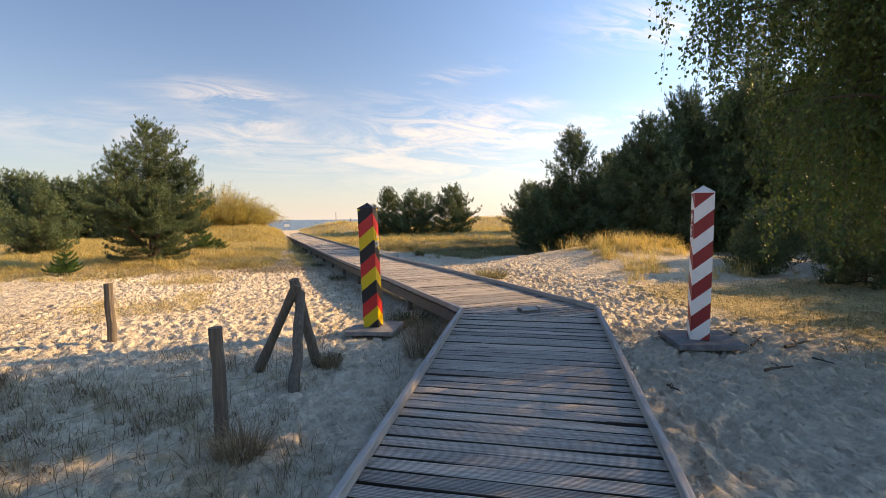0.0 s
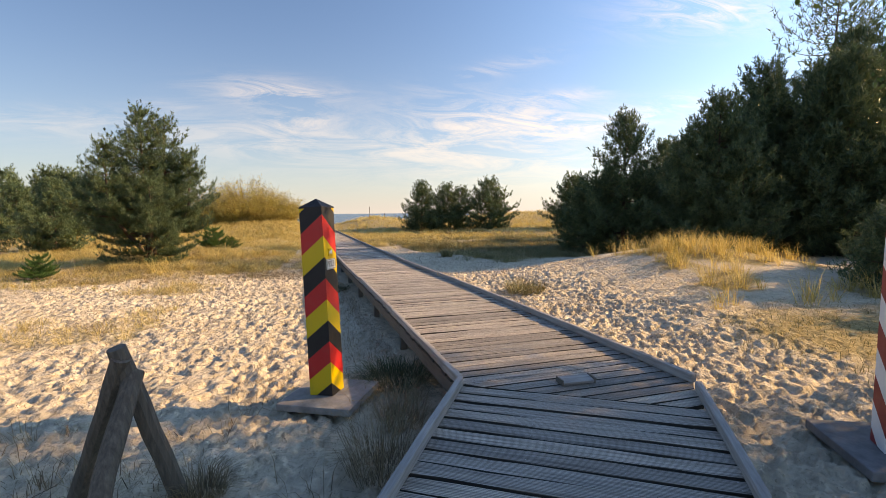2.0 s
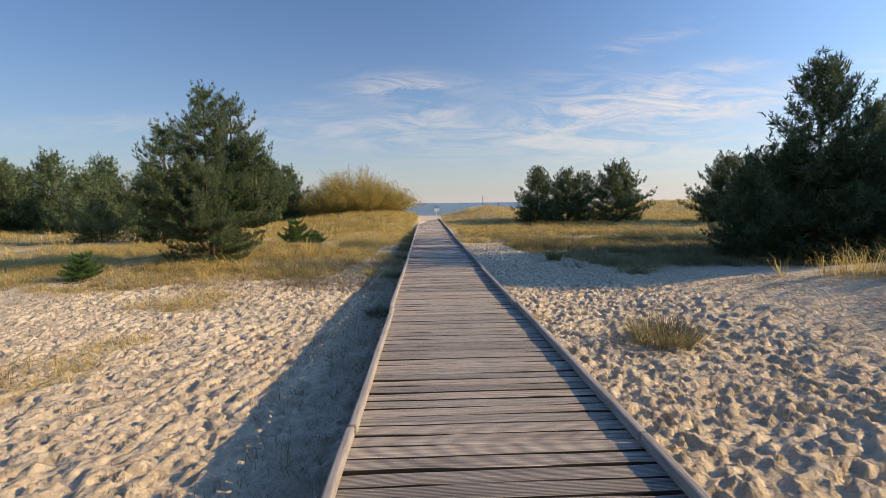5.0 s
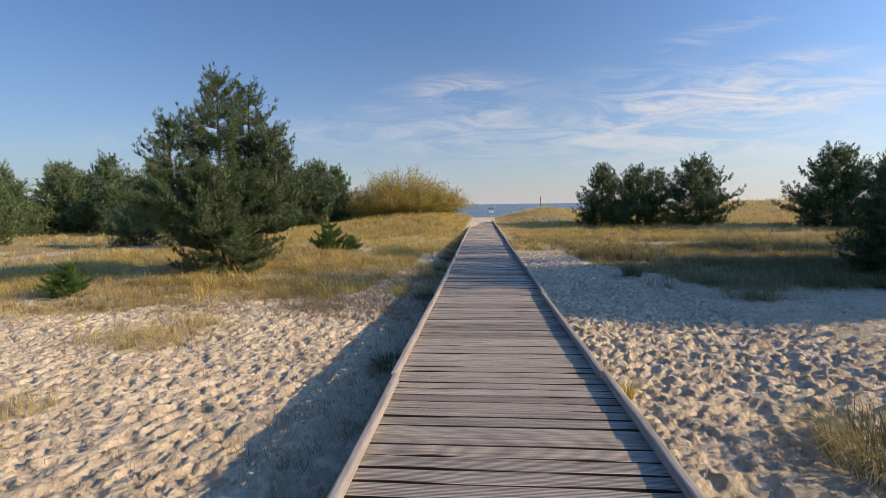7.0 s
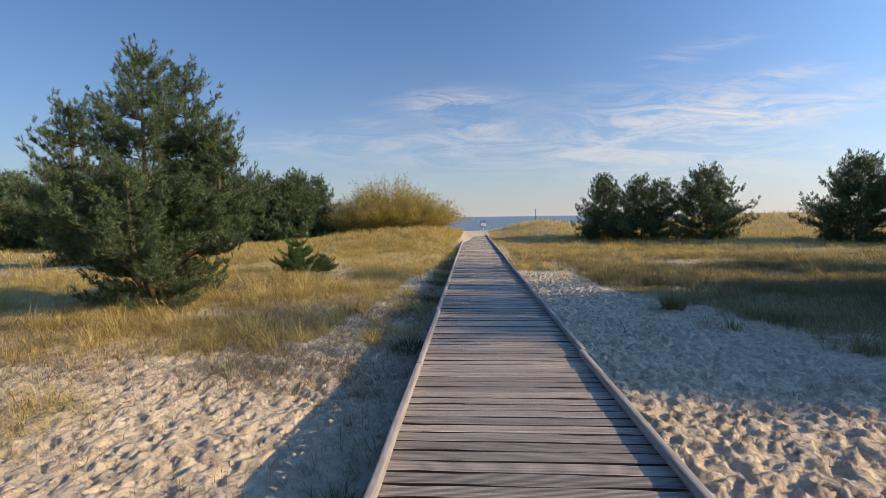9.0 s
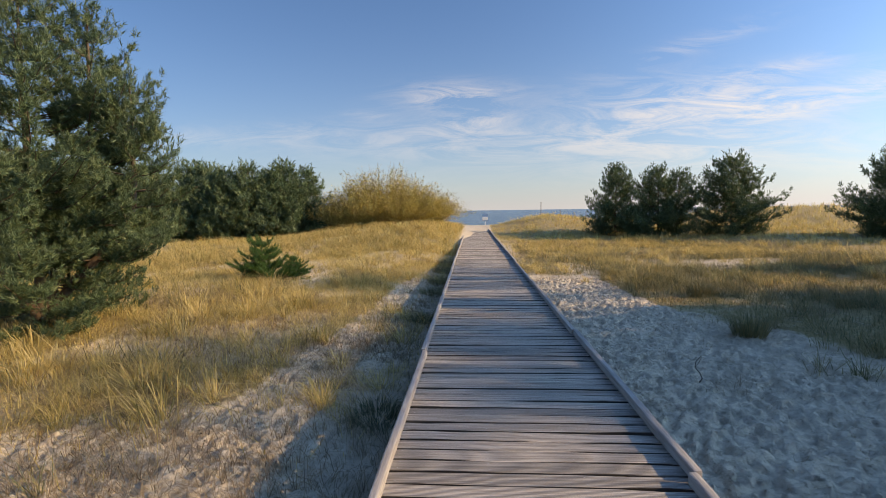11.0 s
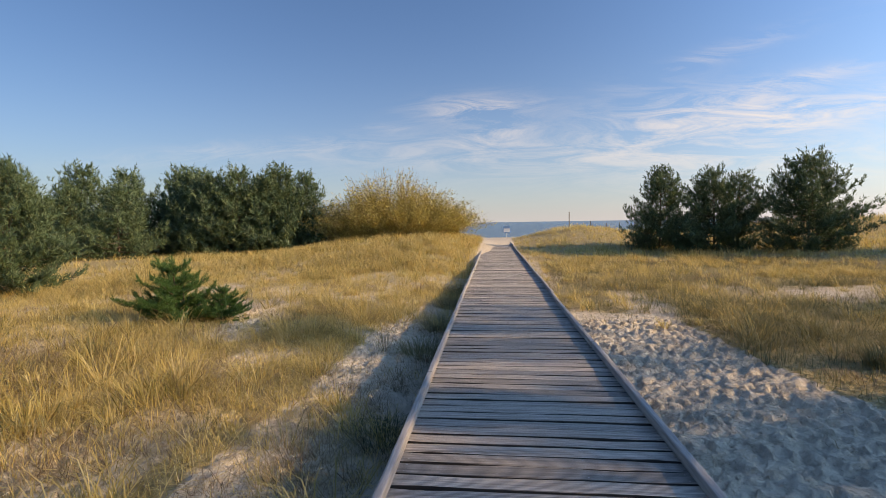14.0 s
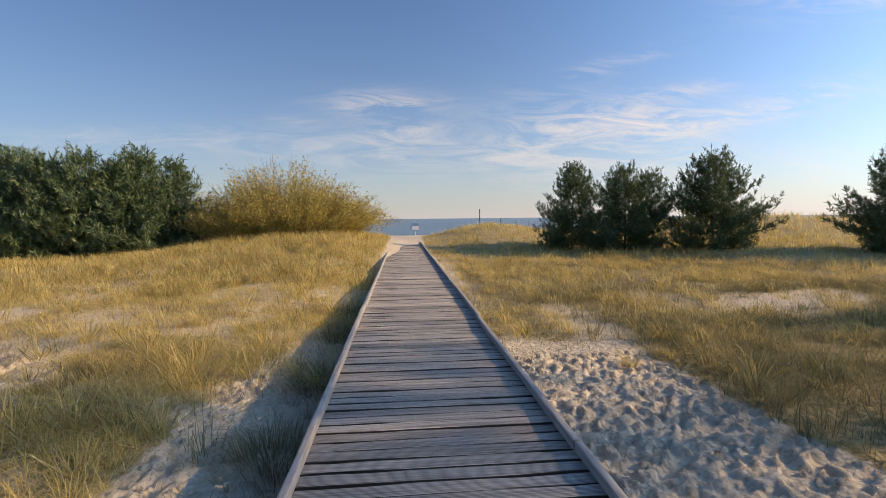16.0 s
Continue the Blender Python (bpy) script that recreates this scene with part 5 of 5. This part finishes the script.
# wedge of boards at the joint, cut along the last board of the first stretch
slope = -PERP1.y / PERP1.x
y = KINK_L[1] - 0.03
def cut_board(y, width=0.130, thick=0.034):
    """A board across the joint with its ends cut to the lines beside it."""
    b = width / 2
    v = []
    for dz in (-thick, 0):
        for dy in (-b, b):
            v.append((KINK_L[0] + max(0.0, KINK_L[1] - y - dy) / slope + 0.012, y + dy, deck_z(y) + dz))
        for dy in (b, -b):
            x1 = DECK_R + 0.05 if y + dy > KINK_R[1] else KINK_R[0] + 0.06 - (KINK_R[1] - y - dy) * DIR1.x / DIR1.y
            v.append((x1, y + dy, deck_z(y) + dz))
    if v[4][0] > v[7][0] - 0.05:
        return None
    me = bpy.data.meshes.new("board")
    me.from_pydata(v, [], [(3, 2, 1, 0), (4, 5, 6, 7), (0, 1, 5, 4), (1, 2, 6, 5), (2, 3, 7, 6), (3, 0, 4, 7)])
    me.materials.append(M_BOARD)
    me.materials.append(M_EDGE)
    # underside and cut sides get the painted gap shade too
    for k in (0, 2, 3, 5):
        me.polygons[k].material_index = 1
    me.update()
    return me


while y > 5.2:
    me = cut_board(y)
    if me:
        lay(me, Matrix.Identity(4))
    y -= PITCH

# second stretch
y = KINK_L[1] - 0.03 + PITCH
count = 0
while y < DECK_END:
    m = pose((DECK_L + DECK_R) / 2 + r_deck.uniform(-0.01, 0.01), y, deck_z(y) + r_deck.uniform(-0.006, 0.004), r_deck.uniform(-1.3, 1.3), r_deck.uniform(-0.15, 0.15), r_deck.uniform(-0.3, 0.3))
    if y < 37.0:
        lay(r_deck.choice(FULL), m)
    else:
        me = r_deck.choice(FULL)
        at = len(far_v)
        far_v += [tuple(m @ v.co) for v in me.vertices]
        far_f += [tuple(i + at for i in p.vertices) for p in me.polygons]
        far_k += [p.material_index for p in me.polygons]
    if y < 30:
        screw_row(m, (-0.93, -0.30, 0.30, 0.93))
    y += PITCH
me = bpy.data.meshes.new("decking")
me.from_pydata(far_v, [], far_f)
me.materials.append(M_BOARD)
me.materials.append(M_EDGE)
me.polygons.foreach_set("material_index", far_k)
tagged(part("decking", me, None, walkway), kind="stuff")

ring = [(0.0045 * math.cos(a), 0.0045 * math.sin(a)) for a in (0, 1.047, 2.094, 3.1416, 4.189, 5.236)]
sv, sf = [], []
for p in screws:
    at = len(sv)
    sv += [(p.x + a, p.y + b, p.z) for a, b in ring]
    sf.append(tuple(range(at, at + 6)))
me = bpy.data.meshes.new("screws")
me.from_pydata(sv, [], sf)
me.materials.append(M_STEEL)
tagged(part("screws", me, None, walkway, "small bright screw heads"), kind="stuff")


def beam(name, a, b, w, h, mat, drop=0.0, seed=0, bevel=0.016, label=""):
    """A squared timber from a to b, standing on that line."""
    A, B = Vector(a), Vector(b)
    L = (B - A).length
    bm = bmesh.new()
    bmesh.ops.create_cube(bm, size=1.0, matrix=Matrix.Translation((L / 2, 0, h / 2 - drop)) @ Matrix.Diagonal((L, w, h, 1)))
    lengthways = [e for e in bm.edges if abs(e.verts[0].co.x - e.verts[1].co.x) > L * 0.5]
    bmesh.ops.subdivide_edges(bm, edges=lengthways, cuts=max(2, int(L / 0.35)), use_grid_fill=True)
    if bevel:
        bmesh.ops.bevel(bm, geom=[e for e in bm.edges if e.calc_face_angle(0) > 1.0], offset=bevel, segments=2, affect="EDGES", profile=0.6)
    r = random.Random(seed)
    for v in bm.verts:
        q = noise.noise(Vector((v.co.x * 1.3 + seed * 7.1, v.co.y * 2, v.co.z * 2)))
        v.co.y += 0.007 * q
        v.co.z += 0.006 * noise.noise(Vector((v.co.x * 1.7 + seed * 3.3, 5.0, 1.0)))
    ob = part(name, bm, mat, walkway, label)
    x = (B - A).normalized()
    yv = Vector((0, 0, 1)).cross(x).normalized()
    zv = x.cross(yv)
    ob.matrix_basis = Matrix(((x.x, yv.x, zv.x, A.x), (x.y, yv.y, zv.y, A.y), (x.z, yv.z, zv.z, A.z), (0, 0, 0, 1)))
    return ob


KW, KH = 0.060, 0.085
# kerbs of the second stretch, in lengths butted end to end
for side, x, start in ((-1, DECK_L - KW / 2, KINK_L[1] + 0.02), (1, DECK_R + KW / 2, KINK_R[1] + 0.02)):
    y, k = start, 0
    while y < DECK_END - 0.5:
        y1 = min(DECK_END, y + (4.05 if k % 3 else 3.2) + (0.4 if side > 0 else 0))
        jx = r_deck.uniform(-0.016, 0.016)
        beam("kerb", (x + jx, y, deck_z(y)), (x + jx + r_deck.uniform(-0.012, 0.012), y1 - 0.008, deck_z(y1)), KW, KH, M_KERB, seed=k * 2 + (side > 0))
        y, k = y1, k + 1
# kerbs of the first stretch
for side, off, s0 in ((-1, -KW / 2, 0.0), (1, WIDTH1 + KW / 2, -0.42)):
    s, k = s0, 0
    while s < DECK1_BACK:
        s1 = s + (2.2 if k == 0 else 3.6)
        a = Vector((*KINK_L, 0)) - DIR1 * s + PERP1 * off
        b = Vector((*KINK_L, 0)) - DIR1 * (s1 - 0.008) + PERP1 * off
        beam("kerb", (b.x, b.y, deck_z1(s1)), (a.x, a.y, deck_z1(max(s, 0)) + 0.002), KW, KH, M_KERB, seed=40 + k * 2 + (side > 0))
        s, k = s1, k + 1
# bearers under the boards
for x in (DECK_L + 0.01, 3.9, DECK_R - 0.01):
    top = 0.058
    y = 6.4
    while y < DECK_END:
        y1 = min(DECK_END, y + 5.0)
        beam("bearer", (x, y, deck_z(y) - top), (x, y1, deck_z(y1) - top), 0.055, 0.19, M_BEAM, drop=0.17, seed=90, bevel=0.006)
        y = y1
# deeper joists that close the view under the boards
for x in (3.15, 4.65):
    y = 6.9
    while y < DECK_END:
        y1 = min(DECK_END, y + 5.0)
        beam("joist", (x, y, deck_z(y) - 0.036), (x, y1, deck_z(y1) - 0.036), 0.06, 0.30, M_BEAM, drop=0.30, seed=92, bevel=0)
        y = y1
for off in (0.01, WIDTH1 / 2, WIDTH1 - 0.01):
    top = 0.058
    a = Vector((*KINK_L, 0)) + PERP1 * off
    b = a - DIR1 * DECK1_BACK
    beam("bearer", (b.x, b.y, deck_z1(DECK1_BACK) - top), (a.x, a.y, 0.63 - top), 0.055, 0.19, M_BEAM, drop=0.17, seed=91, bevel=0.006)
y = 6.7
while y < DECK_END:
    for x in (DECK_L + 0.06, DECK_R - 0.06):
        ob = part("support_post", box_bm(0.1, 0.1, 0.8, (0, 0, -0.4), 0.008), M_BEAM, walkway)
        ob.matrix_basis = pose(x, y, deck_z(y) - 0.21)
    y += 2.5

# a patch of plank nailed over a worn spot at the joint
patch = new("repair_plank")
patch.location = (3.90, 6.12, 0.636)
patch.rotation_euler = (0, 0, radians(-4))
tagged(patch, "short sand-dusted repair plank nailed onto the boardwalk", "plank")
plank = part("plank", box_bm(0.30, 0.125, 0.022, (0, 0, 0), 0.004), M_KERB, patch)
plank.matrix_basis = pose(0, 0, 0.026, 9, 0, 0)
for sx in (-1, 1):
    part("cleat", box_bm(0.014, 0.135, 0.050, (sx * 0.157, 0, 0.025), 0.003), M_BEAM, patch)


def fallen_branch(x0, y0, x1, y1, radius, seed):
    """A crooked dead stick lying on the sand, with a side twig."""
    r = np.random.default_rng(seed)
    t = np.linspace(0, 1, 7)
    X, Y = x0 + (x1 - x0) * t + r.normal(size=7) * 0.012, y0 + (y1 - y0) * t + r.normal(size=7) * 0.012
    P = np.stack([X, Y, ground_z(X, Y) + radius + 0.02 + np.abs(r.normal(size=7)) * 0.008], 1)
    Q = np.stack([P[3], P[3] + (0.05, 0.07, 0.02), P[3] + (0.09, 0.16, 0.0)])
    v, f = join([tube(P, radius * (1.1 - 0.6 * t), 6), tube(Q, np.array((0.6, 0.4, 0.2)) * radius, 5)])
    tagged(new("fallen_branch", mesh_np("fallen_branch", v, f, [M_DEADWOOD], smooth=True)), "dark dead stick lying on sand under birches", "stick", "fallen sticks")


for k, (x0, y0, x1, y1, radius) in enumerate(((5.63, 3.66, 6.07, 3.61, 0.018), (6.87, 4.17, 7.53, 4.26, 0.022), (6.54, 4.44, 7.24, 4.74, 0.015), (6.77, 4.95, 7.09, 5.04, 0.02), (6.7, 3.73, 6.67, 3.49, 0.012), (4.15, 3.74, 4.18, 3.55, 0.012))):
    fallen_branch(x0, y0, x1, y1, radius, 400 + k)

# a thin dead twig standing in the sand
t_twig = np.linspace(0, 1, 6)
twig_x, twig_y = 6.37, 21.38
twig_line = np.stack([0.05 * np.sin(t_twig * 7), 0.02 * t_twig, t_twig * 0.36 - 0.06], 1)
twig_side = np.stack([twig_line[3], twig_line[3] + (0.06, 0.02, 0.06), twig_line[3] + (0.10, 0.03, 0.14)])
v, f = join([tube(twig_line, 0.007 * (1.1 - 0.6 * t_twig), 6), tube(twig_side, np.array((0.004, 0.003, 0.002)), 5)])
dead_twig = new("dead_twig", mesh_np("dead_twig", v, f, [M_DEADWOOD], smooth=True))
dead_twig.location = (twig_x, twig_y, gz(twig_x, twig_y))
tagged(dead_twig, "thin crooked dark dead twig standing in sand", "twig")
